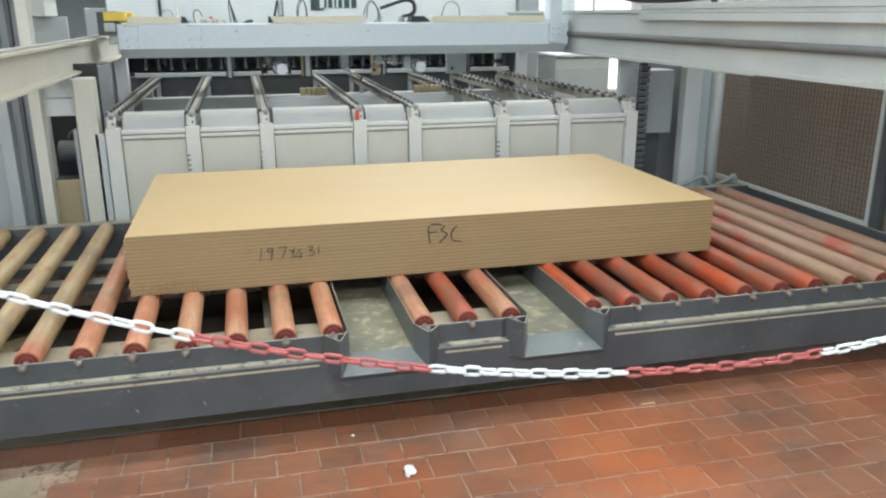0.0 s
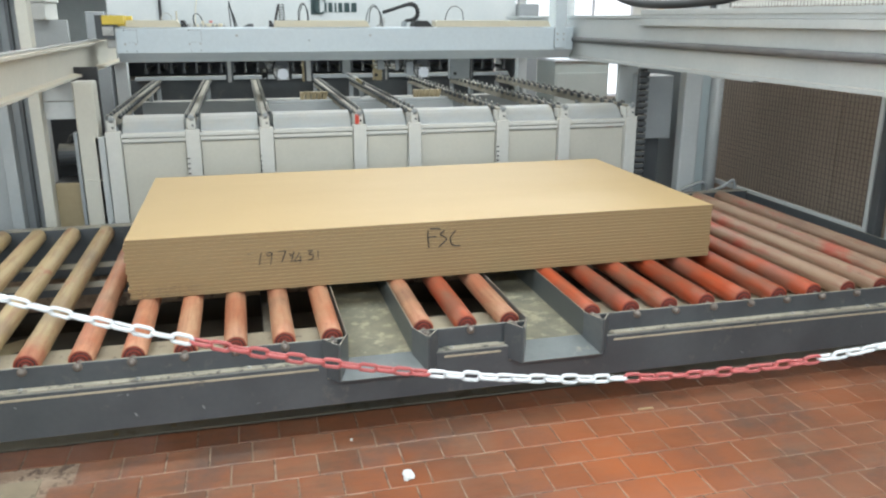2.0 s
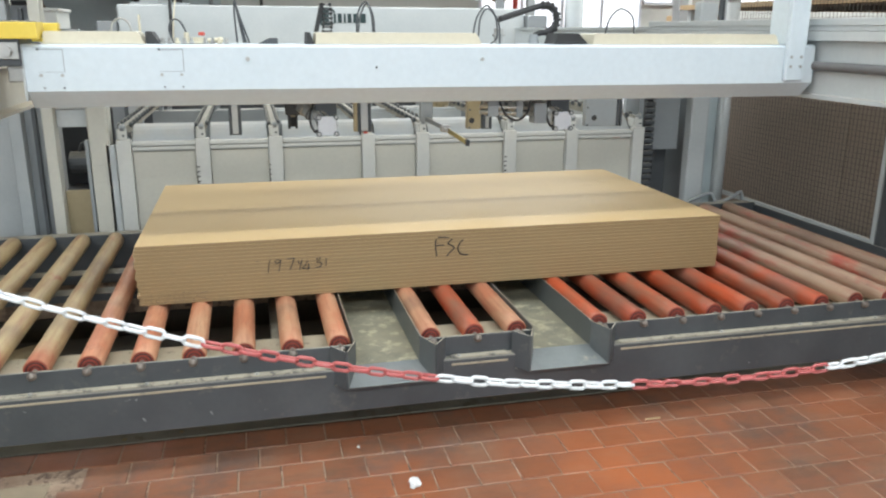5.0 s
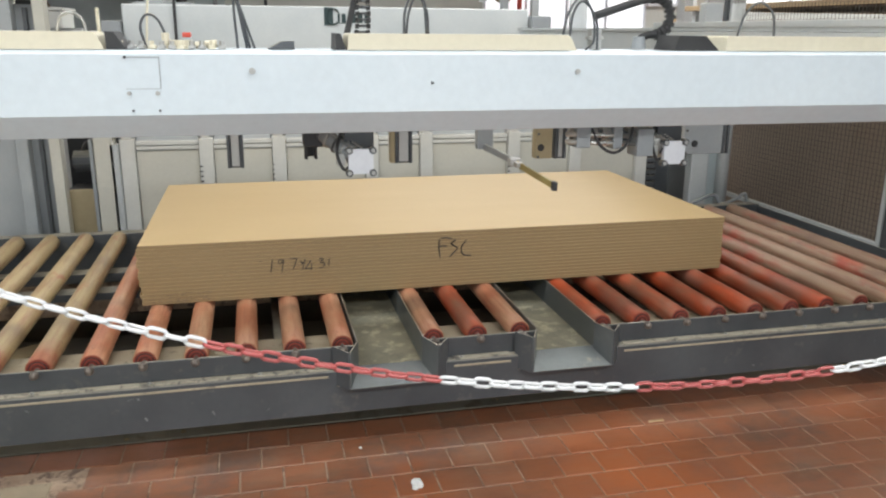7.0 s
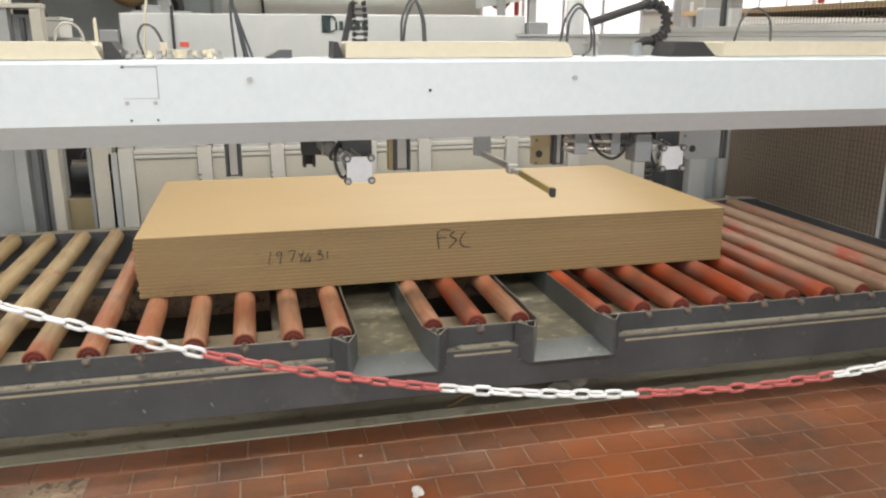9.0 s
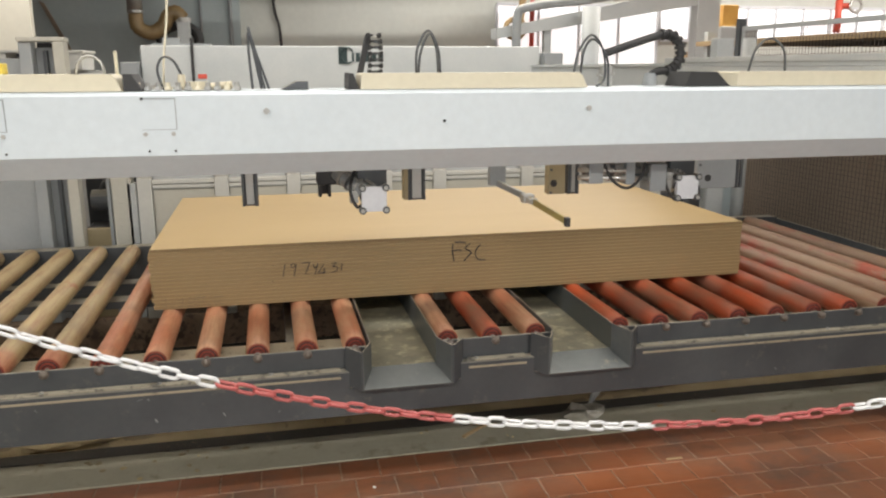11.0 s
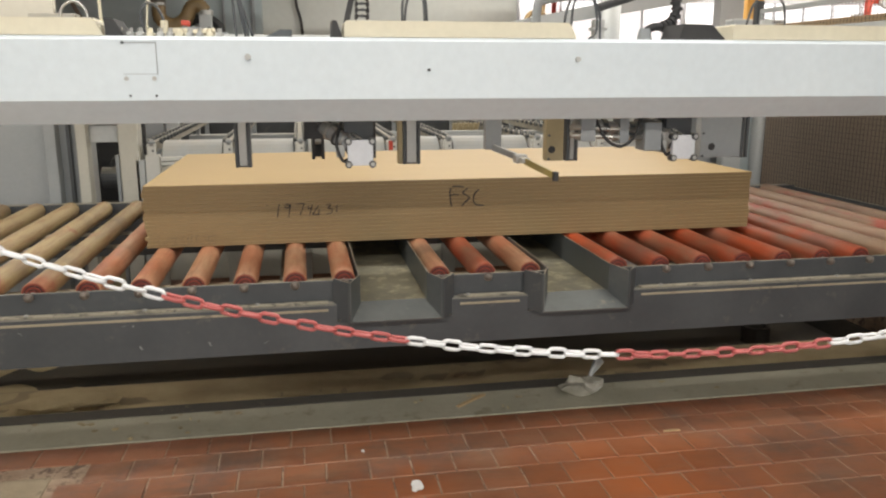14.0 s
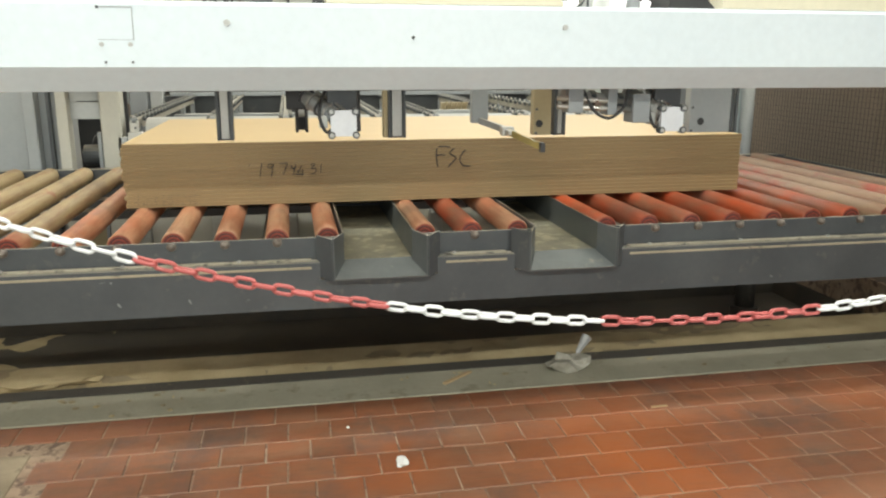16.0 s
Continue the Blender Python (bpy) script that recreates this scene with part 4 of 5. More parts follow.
def right_rail():
    t = thing("right_rail", (3.96, 2.3, 1.375), "pale grey guide rail with a round steel shaft", "rail")
    bm = bmesh.new()
    prism(bm, [(3.90, 1.376), (3.90, 1.398), (3.925, 1.402), (3.925, 1.735), (3.905, 1.738), (3.905, 1.762), (4.06, 1.762), (4.06, 1.376)], "y", -1.2, 5.9)
    part("beam", bm, M_GREY, t)
    # cap and proud strip over the nearer part of the beam
    part("cap", boxes([(3.897, -1.2, 1.763, 4.06, 2.63, 1.80)], 0.003), M_GREY, t)
    part("cap_strip", boxes([(3.880, -1.2, 1.684, 3.9245, 2.63, 1.734)], 0.004), M_GREY, t, "proud pale strip")
    part("shaft", rod(bmesh.new(), (3.905, -1.2, 1.552), (3.905, 5.8, 1.552), 0.024, 16), surface("dull_oiled_shaft", (0.13, 0.13, 0.13), (0.19, 0.185, 0.18), 0.6, metal=0.2, big=5, fine=60, bump=0.02), t, "dark steel shaft", True)
    part("shaft_support", boxes([(3.905, -1.2, 1.525, 3.924, 5.8, 1.535)]), M_GREYDARK, t)
    for y in (-1.15, 5.6):
        part("column", boxes([(3.97, y, 0, 4.09 - 0.02, y + 0.12, 1.375)], 0.005), M_GREY, t)
    part("bracket_plate", boxes([(3.899, 1.15, 1.366, 3.95, 1.62, 1.3755)], 0.001), M_GREYSOFT, t)


left_rail()
right_rail()


# ---- right side ----
def right_side():
    t = thing("cable_rack", (3.945, 2.62, 0.0), "vertical black toothed cable rack", "cable chain")
    part("backbone", boxes([(3.915, 2.60, 0.0, 3.975, 2.64, 1.36)], 0.002), M_BLACK, t)
    for i in range(22):
        part("link", boxes([(3.905, 2.575, 0.30 + 0.048 * i, 3.985, 2.60, 0.332 + 0.048 * i)], 0.004), M_STEEL, t)
    t = thing("switch_cabinet", (4.15, 2.75, 0.0), "blue grey switch cabinet on a dark stand", "cabinet")
    part("body", boxes([(4.03, 2.68, 0.80, 4.26, 2.95, 1.30)], 0.008), M_GREYDARK, t)
    part("stand", boxes([(4.08, 2.75, 0, 4.2, 2.9, 0.80)], 0.005), M_STEEL, t)
    t = thing("machine_side_plate", (4.05, 3.1, 0.0), "grey side plate of the saw line", "machine")
    part("plate", boxes([(3.96, 3.05, 0, 4.13, 3.1, 1.38)], 0.004), M_GREY, t)
    # plate added to fill the dark gap behind the posts
    part("gap_plate", boxes([(4.135, 3.0, 0, 4.62, 3.05, 1.36)], 0.004), M_GREYDARK, t, "grey plate added to darken the gap beside the post")
    t = thing("control_cabinet", (4.93, 6.3, 0.0), "grey green control cabinet beside the saw", "cabinet")
    part("body", boxes([(4.575, 6.0, 0.06, 5.285, 6.6, 1.235)], 0.01), M_GREENGREY, t)
    part("door", boxes([(4.60, 5.985, 0.10, 5.26, 5.999, 1.10)], 0.004), M_GREENGREY, t)
    part("top", boxes([(4.56, 5.98, 1.236, 5.30, 6.62, 1.265)], 0.004), M_WHITE, t, "pale top plate")
    part("plinth", boxes([(4.60, 6.03, 0.0, 5.26, 6.57, 0.06)]), M_STEEL, t)
    t = thing("gate_post", (4.42, 2.62, 0.0), "pale grey steel gate post", "post", "gate posts")
    part("shaft", boxes([(4.300, 2.57, 0, 4.455, 2.67, 1.95)], 0.012), M_GREY, t)
    part("foot_plate", boxes([(4.27, 2.53, 0, 4.48, 2.71, 0.012)]), M_STEEL, t)
    t = thing("gate_post", (4.63, 2.62, 0.0), "round pale gate post beside a blue panel", "post", "gate posts")
    part("shaft", rod(bmesh.new(), (4.615, 2.62, 0), (4.615, 2.62, 1.95), 0.050, 18), M_GREY, t, "", True)
    part("infill_panel", boxes([(4.456, 2.645, 0.1, 4.570, 2.66, 1.8)]), M_BLUEWALL, t)
    bm = pipe(bmesh.new(), curve_pts([(4.30, 2.50, 0.40), (4.45, 2.45, 0.47), (4.5, 2.42, 0.40), (4.62, 2.40, 0.44), (4.7, 2.38, 0.46), (4.72, 2.40, 0.02)], 24), 0.014, 8)
    single("floor_hose", bm, M_GREYDARK, (4.6, 2.4, 0.0), "grey hose looped beside the rollers", "hose", ("tube",))


right_side()


def fence():
    t = thing("mesh_fence", (4.75, 1.7, 0.0), "guard fence of dusty wire mesh in a pale frame", "fence")
    x, y0, y1, z0, z1 = 4.75, 1.025, 2.90, 0.40, 2.02
    part("frame_bottom", boxes([(x - 0.015, y0, z0, x + 0.015, y1, z0 + 0.035)], 0.003), M_GREY, t)
    part("frame_top", boxes([(x - 0.015, y0, z1, x + 0.015, y1, z1 + 0.035)], 0.003), M_GREY, t)
    for y in (y0 - 0.035, y1):
        part("frame_side", boxes([(x - 0.015, y, z0, x + 0.015, y + 0.035, z1 + 0.035)], 0.003), M_GREY, t)
    for y in (y0 - 0.12, y1 + 0.04):
        part("fence_post", boxes([(x - 0.03, y, 0, x + 0.03, y + 0.06, z1 + 0.1)], 0.004), M_STEEL, t, "dark fence post")
    bm = bmesh.new()
    y = y0 + 0.02
    while y < y1:
        box(bm, x - 0.0015, y - 0.0013, z0 + 0.03, x + 0.0015, y + 0.0013, z1)
        y += 0.036
    z = z0 + 0.06
    while z < z1:
        box(bm, x - 0.0045, y0, z - 0.0013, x - 0.0015, y1, z + 0.0013)
        z += 0.036
    tagged(part("wire_mesh", bm, M_WIRE, t, "square wire mesh"), kind="stuff")
    t = thing("mesh_fence", (4.75, -0.3, 0.0), "guard fence of dusty wire mesh in a pale frame", "fence")
    y0, y1 = -1.2, 0.80
    part("frame_bottom", boxes([(x - 0.015, y0, z0, x + 0.015, y1, z0 + 0.035)], 0.003), M_GREY, t)
    part("frame_top", boxes([(x - 0.015, y0, z1, x + 0.015, y1, z1 + 0.035)], 0.003), M_GREY, t)
    for y in (y0 - 0.035, y1):
        part("frame_side", boxes([(x - 0.015, y, z0, x + 0.015, y + 0.035, z1 + 0.035)], 0.003), M_GREY, t)
    part("fence_post", boxes([(x - 0.03, y0 - 0.1, 0, x + 0.03, y0 - 0.04, z1 + 0.1)], 0.004), M_STEEL, t, "dark fence post")
    bm = bmesh.new()
    y = y0 + 0.02
    while y < y1:
        box(bm, x - 0.0015, y - 0.0013, z0 + 0.03, x + 0.0015, y + 0.0013, z1)
        y += 0.036
    z = z0 + 0.06
    while z < z1:
        box(bm, x - 0.0045, y0, z - 0.0013, x - 0.0015, y1, z + 0.0013)
        z += 0.036
    tagged(part("wire_mesh", bm, M_WIRE, t, "square wire mesh"), kind="stuff")
    # board stacks stored behind the fence
    b = thing("board_screen", (5.2, 1.2, 0.0), "upright dark brown boards leaning behind the fence", "boards")
    for i in range(6):
        y = -1.6 + 0.82 * i
        part("board", boxes([(5.02 + 0.006 * (i % 2), y, 0.0, 5.04 + 0.006 * (i % 2), y + 0.815, 1.72)], 0.002), M_BROWN, b)
    part("brace", boxes([(5.07, -1.6, 0.0, 5.11, 3.3, 0.1), (5.07, -1.6, 1.5, 5.11, 3.3, 1.6)]), M_WOOD, b)
    s = thing("timber_rack", (6.6, 3.6, 0.0), "rack of long raw timber boards", "rack")
    for z in (1.72, 1.95):
        part("shelf_board", boxes([(5.5, 1.2, z, 8.8, 5.0, z + 0.05)], 0.004), M_WOOD, s)
    for x, y in ((5.6, 1.3), (8.7, 1.3), (5.6, 4.9), (8.7, 4.9)):
        part("leg", boxes([(x - 0.04, y - 0.04, 0, x + 0.04, y + 0.04, 2.1)], 0.003), M_GREY, s)
    for i in range(12):
        part("plank", boxes([(5.55 + 0.26 * i, 1.25, 1.772, 5.805 + 0.26 * i, 4.9, 1.83 + 0.01 * (i % 3))], 0.003), M_BROWN, s)


fence()

# ---- high services along the back wall ----
def duct():
    t = thing("extraction_duct", (2.0, 8.5, 2.9), "galvanised extraction duct along the back wall", "duct")
    y = 8.5
    bm = bmesh.new()
    arc = [(-0.78, y, 2.45), (-0.78, y, 2.70)] + [(-0.62 - 0.16 * math.cos(a), y, 2.79 + 0.16 * math.sin(a)) for a in [0.2 * i for i in range(1, 8)]] + [(-0.5, y, 2.955), (0.5, y, 2.955), (3.75, y, 2.985)]
    pipe(bm, arc, 0.10, 18)
    part("pipe", bm, M_DUCT, t, "", True)
    part("cone", rod(bmesh.new(), (3.7, y, 2.985), (4.4, y, 2.95), 0.102, 20, 0.25), M_DUCT, t, "", True)
    part("main_pipe", rod(bmesh.new(), (4.38, y, 2.95), (6.7, y, 2.97), 0.252, 24), M_DUCT, t, "", True)
    for x in (4.9, 5.5, 6.1):
        part("seam", rod(bmesh.new(), (x, y, 2.96), (x + 0.03, y, 2.96), 0.262, 24), M_DUCT, t)
    part("end_hood", rod(bmesh.new(), (6.7, y, 2.97), (7.1, y, 2.97), 0.252, 24, 0.29), M_COVER, t)
    for x in (0.2, 1.9, 3.4, 5.0, 6.4):
        part("hanger", boxes([(x, y - 0.01, 3.05 if x < 4 else 3.22, x + 0.02, y + 0.01, 4.6)]), M_GREYDARK, t)
    for z in (2.46, 2.62):
        part("clamp", rod(bmesh.new(), (-0.78, y, z), (-0.78, y, z + 0.03), 0.106, 18), M_ZINC, t)
    pts = curve_pts([(-0.78, y, 2.45), (-0.76, y, 2.28), (-0.60, y, 2.20), (-0.44, y, 2.28), (-0.36, y, 2.42), (-0.26, y, 2.47), (-0.17, y, 2.38)], 48)
    part("hose", pipe(bmesh.new(), pts, 0.095, 14, ripple=0.05), M_HOSE, t, "amber flexible hose", True)
    part("outlet", boxes([(-0.25, y - 0.08, 0.0, -0.09, y + 0.08, 2.37)], 0.006), M_GREY, t)
    part("collar", rod(bmesh.new(), (-0.17, y, 2.34), (-0.17, y, 2.40), 0.104, 18), M_ZINC, t)
    part("drop_pipe", pipe(bmesh.new(), [(4.55, 8.2, 4.5), (4.55, 8.2, 2.75), (4.52, 8.2, 2.42)], 0.05, 10), M_HOSE, t)
    part("hose_coil", pipe(bmesh.new(), [(4.40 + 0.13 * math.cos(a), 8.2 - 0.01 * i, 2.27 + 0.13 * math.sin(a)) for i, a in enumerate([0.4 * j for j in range(22)])], 0.04, 8), M_HOSE, t, "coiled amber hose")
    c = thing("wall_cable", (0.6, 9.5, 1.5), "black cable drooping down the wall", "cable")
    part("cable", pipe(bmesh.new(), curve_pts([(1.02, 9.55, 4.5), (1.04, 9.54, 3.2), (1.06, 9.55, 2.6), (1.14, 9.55, 2.1), (1.15, 9.55, 0.1)], 24), 0.022, 6), M_BLACK, c)
    for x in (0.0, 0.42):
        cc = thing("wall_conduit", (x, 9.3, 0.0), "dark vertical conduit on the wall", "conduit")
        part("tube", rod(bmesh.new(), (x, 9.32, 0), (x, 9.32, 4.5), 0.03 if x else 0.02, 8), M_GREYDARK, cc)
    k = thing("cable_reel", (0.0, 8.9, 0.0), "black cable coil hung on a stand", "cable reel")
    part("coil", pipe(bmesh.new(), [(-0.27 + 0.26 * math.cos(a), 8.9, 2.12 + 0.20 * math.sin(a)) for a in [0.26 * j for j in range(24)]], 0.07, 8, True), M_BLACK, k)
    part("stand", boxes([(-0.2, 8.88, 0, -0.12, 8.96, 1.9)]), M_GREYDARK, k)
    s = thing("leaning_plank", (-1.9, 9.2, 0.0), "brown plank leaning on the wall", "plank")
    part("plank", prism(bmesh.new(), [(-2.16, 2.66), (-2.09, 2.63), (-0.85, 0.0), (-0.95, 0.0)], "y", 9.3, 9.33), M_BROWN, s)


duct()


def portal_frame():
    t = thing("portal_frame", (7.0, 7.4, 0.0), "pale grey portal frame with a sloping arm", "frame")
    part("upright", boxes([(6.80, 7.3, 0, 7.15, 7.5, 2.82)], 0.01), M_GREY, t)
    part("arm", prism(bmesh.new(), [(6.80, 2.57), (6.80, 2.815), (3.9, 2.235), (3.9, 2.10)], "y", 7.32, 7.58), M_GREY, t)
    part("shoulder", boxes([(6.74, 7.28, 2.822, 7.18, 7.52, 2.86)], 0.01), M_GREY, t)
    part("strut", boxes([(4.6, 7.4, 0, 4.7, 7.5, 2.34)]), M_GREY, t)
    part("branch", pipe(bmesh.new(), curve_pts([(4.15, 7.2, 1.7), (4.15, 7.2, 2.35), (4.3, 7.2, 2.5), (5.2, 7.2, 2.62), (5.8, 7.2, 2.72)], 24), 0.06, 10), M_GREYDARK, t, "slim branch pipe", True)
    part("stack_pipe", rod(bmesh.new(), (5.1, 7.0, 0), (5.1, 7.0, 2.5), 0.12, 18), M_GREYSOFT, t, "upright grey pipe", True)
    c = thing("storage_crate", (7.6, 7.8, 0.0), "orange and wooden crates stacked on a stand", "crates")
    part("stand", boxes([(7.1, 7.5, 0, 8.0, 8.3, 1.75)], 0.01), M_GREYDARK, c)
    part("crate", boxes([(7.1, 7.5, 1.752, 7.9, 8.2, 1.95)], 0.01), M_WOOD, c)
    part("crate", boxes([(7.345, 7.55, 2.30, 7.60, 8.0, 2.60)], 0.01), M_ORANGE, c, "orange crate")
    part("tray", boxes([(7.3, 7.5, 1.952, 7.9, 8.2, 2.298)], 0.01), M_GREY, c)
    p = thing("fire_pipe", (10.6, 9.0, 0.0), "red painted standpipe with a valve wheel", "pipe")
    part("riser", rod(bmesh.new(), (10.53, 9.2, 2.30), (10.53, 9.2, 2.86), 0.06, 14), M_RED, p, "", True)
    part("wall_bracket", boxes([(10.50, 9.2, 2.50, 10.56, 9.6, 2.54)], 0.004), M_ZINC, p)
    part("branch", rod(bmesh.new(), (10.53, 9.2, 2.74), (10.75, 9.2, 2.74), 0.05, 12), M_RED, p)
    part("wheel", pipe(bmesh.new(), [(10.80 + 0.11 * math.cos(a), 9.12, 2.74 + 0.11 * math.sin(a)) for a in [0.42 * j for j in range(15)]], 0.025, 8, True), M_ZINC, p)
    p = thing("fire_pipe", (5.09, 9.4, 0.0), "slim red riser pipe", "pipe")
    part("riser", rod(bmesh.new(), (5.09, 9.4, 0), (5.09, 9.4, 4.5), 0.04, 12), M_RED, p, "", True)


portal_frame()


def ceiling_lamp(x, y, z, length):
    t = thing("ceiling_lamp", (x, y, z), "white fluorescent batten lamp, lit", "lamp", "ceiling lamps")
    part("housing", boxes([(x - length / 2, y - 0.1, z + 0.05, x + length / 2, y + 0.1, z + 0.11)], 0.01), M_WHITE, t)
    part("tube", rod(bmesh.new(), (x - length / 2 + 0.05, y, z), (x + length / 2 - 0.05, y, z), 0.05, 12), M_LAMP, t, "glowing tube", True)
    part("hanger", boxes([(x - 0.02, y - 0.01, z + 0.11, x + 0.02, y + 0.01, 4.6)]), M_GREYDARK, t)


for x, y, z in ((7.35, 8.4, 3.08), (9.6, 8.0, 3.10), (11.6, 8.0, 3.10)):
    ceiling_lamp(x, y, z, 1.5)

for x, y, z, long, watts in TUBE_ROWS:
    t = thing("ceiling_lamp", (x, y, z), "long white batten of ceiling tubes", "lamp", "ceiling lamps")
    part("housing", boxes([(x - long / 2, y - 0.09, z + 0.02, x + long / 2, y + 0.09, z + 0.09)], 0.008), M_WHITE, t)
    for k in (-0.35, 0.0, 0.35):
        part("hanger", boxes([(x + k * long - 0.01, y - 0.01, z + 0.09, x + k * long + 0.01, y + 0.01, 4.6)]), M_GREYDARK, t)

# ---- travelling gantry beam ----
GANTRY_AT = Vector((1.92, -0.28, 1.38))
GANTRY = thing("gantry_beam", GANTRY_AT, "pale blue grey pusher beam with hanging fingers, travelling on rails", "gantry")
GX0, GX1, GF, GB = -0.055, 3.895, -0.44, -0.10


def build_gantry():
    bm = bmesh.new()
    prism(bm, [(GF, 1.461), (GF, 1.650), (GF + 0.012, 1.662), (GB, 1.662), (GB, 1.40), (GB - 0.02, 1.383), (GF + 0.085, 1.383)], "x", GX0, GX1)
    part("beam", bm, M_BEAM, GANTRY)
    # cream top covers with slanted ends and black end caps
    for a, c in ((GX0 + 0.08, 0.425), (1.20, 1.99), (2.60, 3.66)):
        bm = bmesh.new()
        prism(bm, [(a, 1.664), (a + 0.004, 1.712), (a + 0.01, 1.717), (c - 0.012, 1.717), (c, 1.706), (c + 0.02, 1.664)], "y", GF + 0.02, GF + 0.20)
        part("top_cover", bm, M_COVER, GANTRY, "cream top cover")
    for a, b, c, d in ((0.43, 0.448, 0.475, 0.505), (1.160, 1.163, 1.178, 1.196), (2.397, 2.417, 2.524, 2.579)):
        bm = bmesh.new()
        prism(bm, [(a if a > 1 else 0.449, 1.664), (b, 1.718), (c, 1.716), (d, 1.664)], "y", GF + 0.03, GF + 0.19)
        part("end_cap", bm, M_BLACK, GANTRY, "black wedge cap")
    part("top_wedge", prism(bmesh.new(), [(0.94, 1.664), (0.99, 1.69), (1.03, 1.69), (1.03, 1.664)], "y", GF + 0.1, GF + 0.2), M_STEEL, GANTRY)
    # access panels: thin grooves, screws
    for x in (0.0, 0.50):
        bm = boxes([(x, GF - 0.0015, 1.640, x + 0.105, GF + 0.002, 1.643), (x + 0.103, GF - 0.0015, 1.545, x + 0.1055, GF + 0.002, 1.640), (x, GF - 0.0005, 1.543, x + 0.1055, GF + 0.002, 1.5445)])
        part("panel_seam", bm, M_GREYDARK, GANTRY)
        for dx, z, r in ((0.004, 1.641, 0.005), (0.008, 1.530, 0.007), (0.093, 1.530, 0.007), (0.016, 1.476, 0.004), (0.096, 1.476, 0.004)):
            part("screw", rod(bmesh.new(), (x + dx, GF - 0.004, z), (x + dx, GF + 0.002, z), r, 8), M_ZINC if r > 0.006 else M_STEEL, GANTRY)
    for x, z, r in ((0.887, 1.598, 0.010), (1.482, 1.557, 0.005), (2.008, 1.593, 0.009)):
        part("cover_bolt", rod(bmesh.new(), (x, GF - 0.008, z), (x, GF + 0.002, z), r, 10), M_ZINC if r > 0.006 else M_BLACK, GANTRY)
    # valve bank
    for i in range(11):
        x = 0.475 + 0.031 * i
        bm = boxes([(x, GF + 0.06, 1.664, x + 0.022, GF + 0.12, 1.676)], 0.002)
        rod(bm, (x + 0.011, GF + 0.075, 1.676), (x + 0.011, GF + 0.075, 1.690), 0.008, 8)
        rod(bm, (x + 0.011, GF + 0.05, 1.672), (x + 0.011, GF + 0.065, 1.672), 0.006, 8)
        part("valve", bm, M_ZINC if i % 3 else M_COVER, GANTRY)
    bm = rod(bmesh.new(), (0.62, GF + 0.10, 1.664), (0.62, GF + 0.10, 1.715), 0.012, 10)
    box(bm, 0.635, GF + 0.09, 1.664, 0.70, GF + 0.13, 1.692)
    rod(bm, (0.71, GF + 0.1, 1.675), (0.78, GF + 0.1, 1.682), 0.012, 8)
    part("regulator", bm, M_COVER, GANTRY, "cream pressure regulator")
    part("regulator_cap", boxes([(0.672, GF + 0.10, 1.70, 0.70, GF + 0.13, 1.716)], 0.003), M_RED, GANTRY)
    # hose loops
    loops = ([(0.29, 1.714), (0.30, 1.755), (0.335, 1.775), (0.37, 1.755), (0.38, 1.714)],
             [(0.56, 1.665), (0.545, 1.73), (0.565, 1.77), (0.60, 1.755), (0.63, 1.68)],
             [(0.845, 1.665), (0.838, 1.80), (0.842, 1.855), (0.858, 1.80), (0.90, 1.665)],
             [(0.875, 1.665), (0.852, 1.80), (0.840, 1.872), (0.86, 1.78), (0.885, 1.665)],
             [(1.410, 1.715), (1.415, 1.80), (1.455, 1.862), (1.492, 1.80), (1.50, 1.715)],
             [(1.418, 1.715), (1.428, 1.79), (1.460, 1.852), (1.485, 1.80), (1.492, 1.715)],
             [(1.99, 1.70), (2.01, 1.79), (2.06, 1.85), (2.11, 1.80), (2.125, 1.70), (2.09, 1.665)],
             [(2.02, 1.70), (2.03, 1.79), (2.07, 1.835), (2.13, 1.77), (2.14, 1.664)],
             [(2.705, 1.715), (2.735, 1.80), (2.80, 1.842), (2.87, 1.80), (2.885, 1.715)])
    for lp in loops:
        pts = curve_pts([(x, GF + 0.13 + 0.02 * math.sin(9 * x), z) for x, z in lp], 20)
        part("air_hose", pipe(bmesh.new(), pts, 0.0046, 6), M_STEEL if lp[0][0] > 0.5 else M_ZINC, GANTRY, "", True)
    part("hose_pole", rod(bmesh.new(), (0.415, GF + 0.15, 1.664), (0.413, GF + 0.15, 1.79), 0.006, 6), M_COVER, GANTRY)
    # energy chain that rises behind the middle cover
    part("chain_strand", flat_bar((1.206, GF + 0.20, 1.664), (1.250, GF + 0.20, 1.846), 0.010, 0.012), M_BLACK, GANTRY, "slanting black strand of cables")
    for i in range(8):
        a = i / 7
        x, z = 1.250 + 0.006 * math.sin(3.1 * a), 1.700 + 0.146 * a
        k = part("chain_link", boxes([(x - 0.004, GF + 0.17, z - 0.009, x + 0.004, GF + 0.23, z + 0.008), (x + 0.036, GF + 0.17, z - 0.009, x + 0.044, GF + 0.23, z + 0.008),
                                      (x + 0.004, GF + 0.174, z - 0.004, x + 0.036, GF + 0.178, z + 0.004)], 0.002), M_BLACK, GANTRY)
        part("link_clip", boxes([(x + 0.014, GF + 0.166, z - 0.005, x + 0.026, GF + 0.1735, z + 0.005)], 0.001), M_ZINC if i > 6 else M_STEEL, k)
    # fan-like cable carrier and its arm
    yc = GF + 0.24
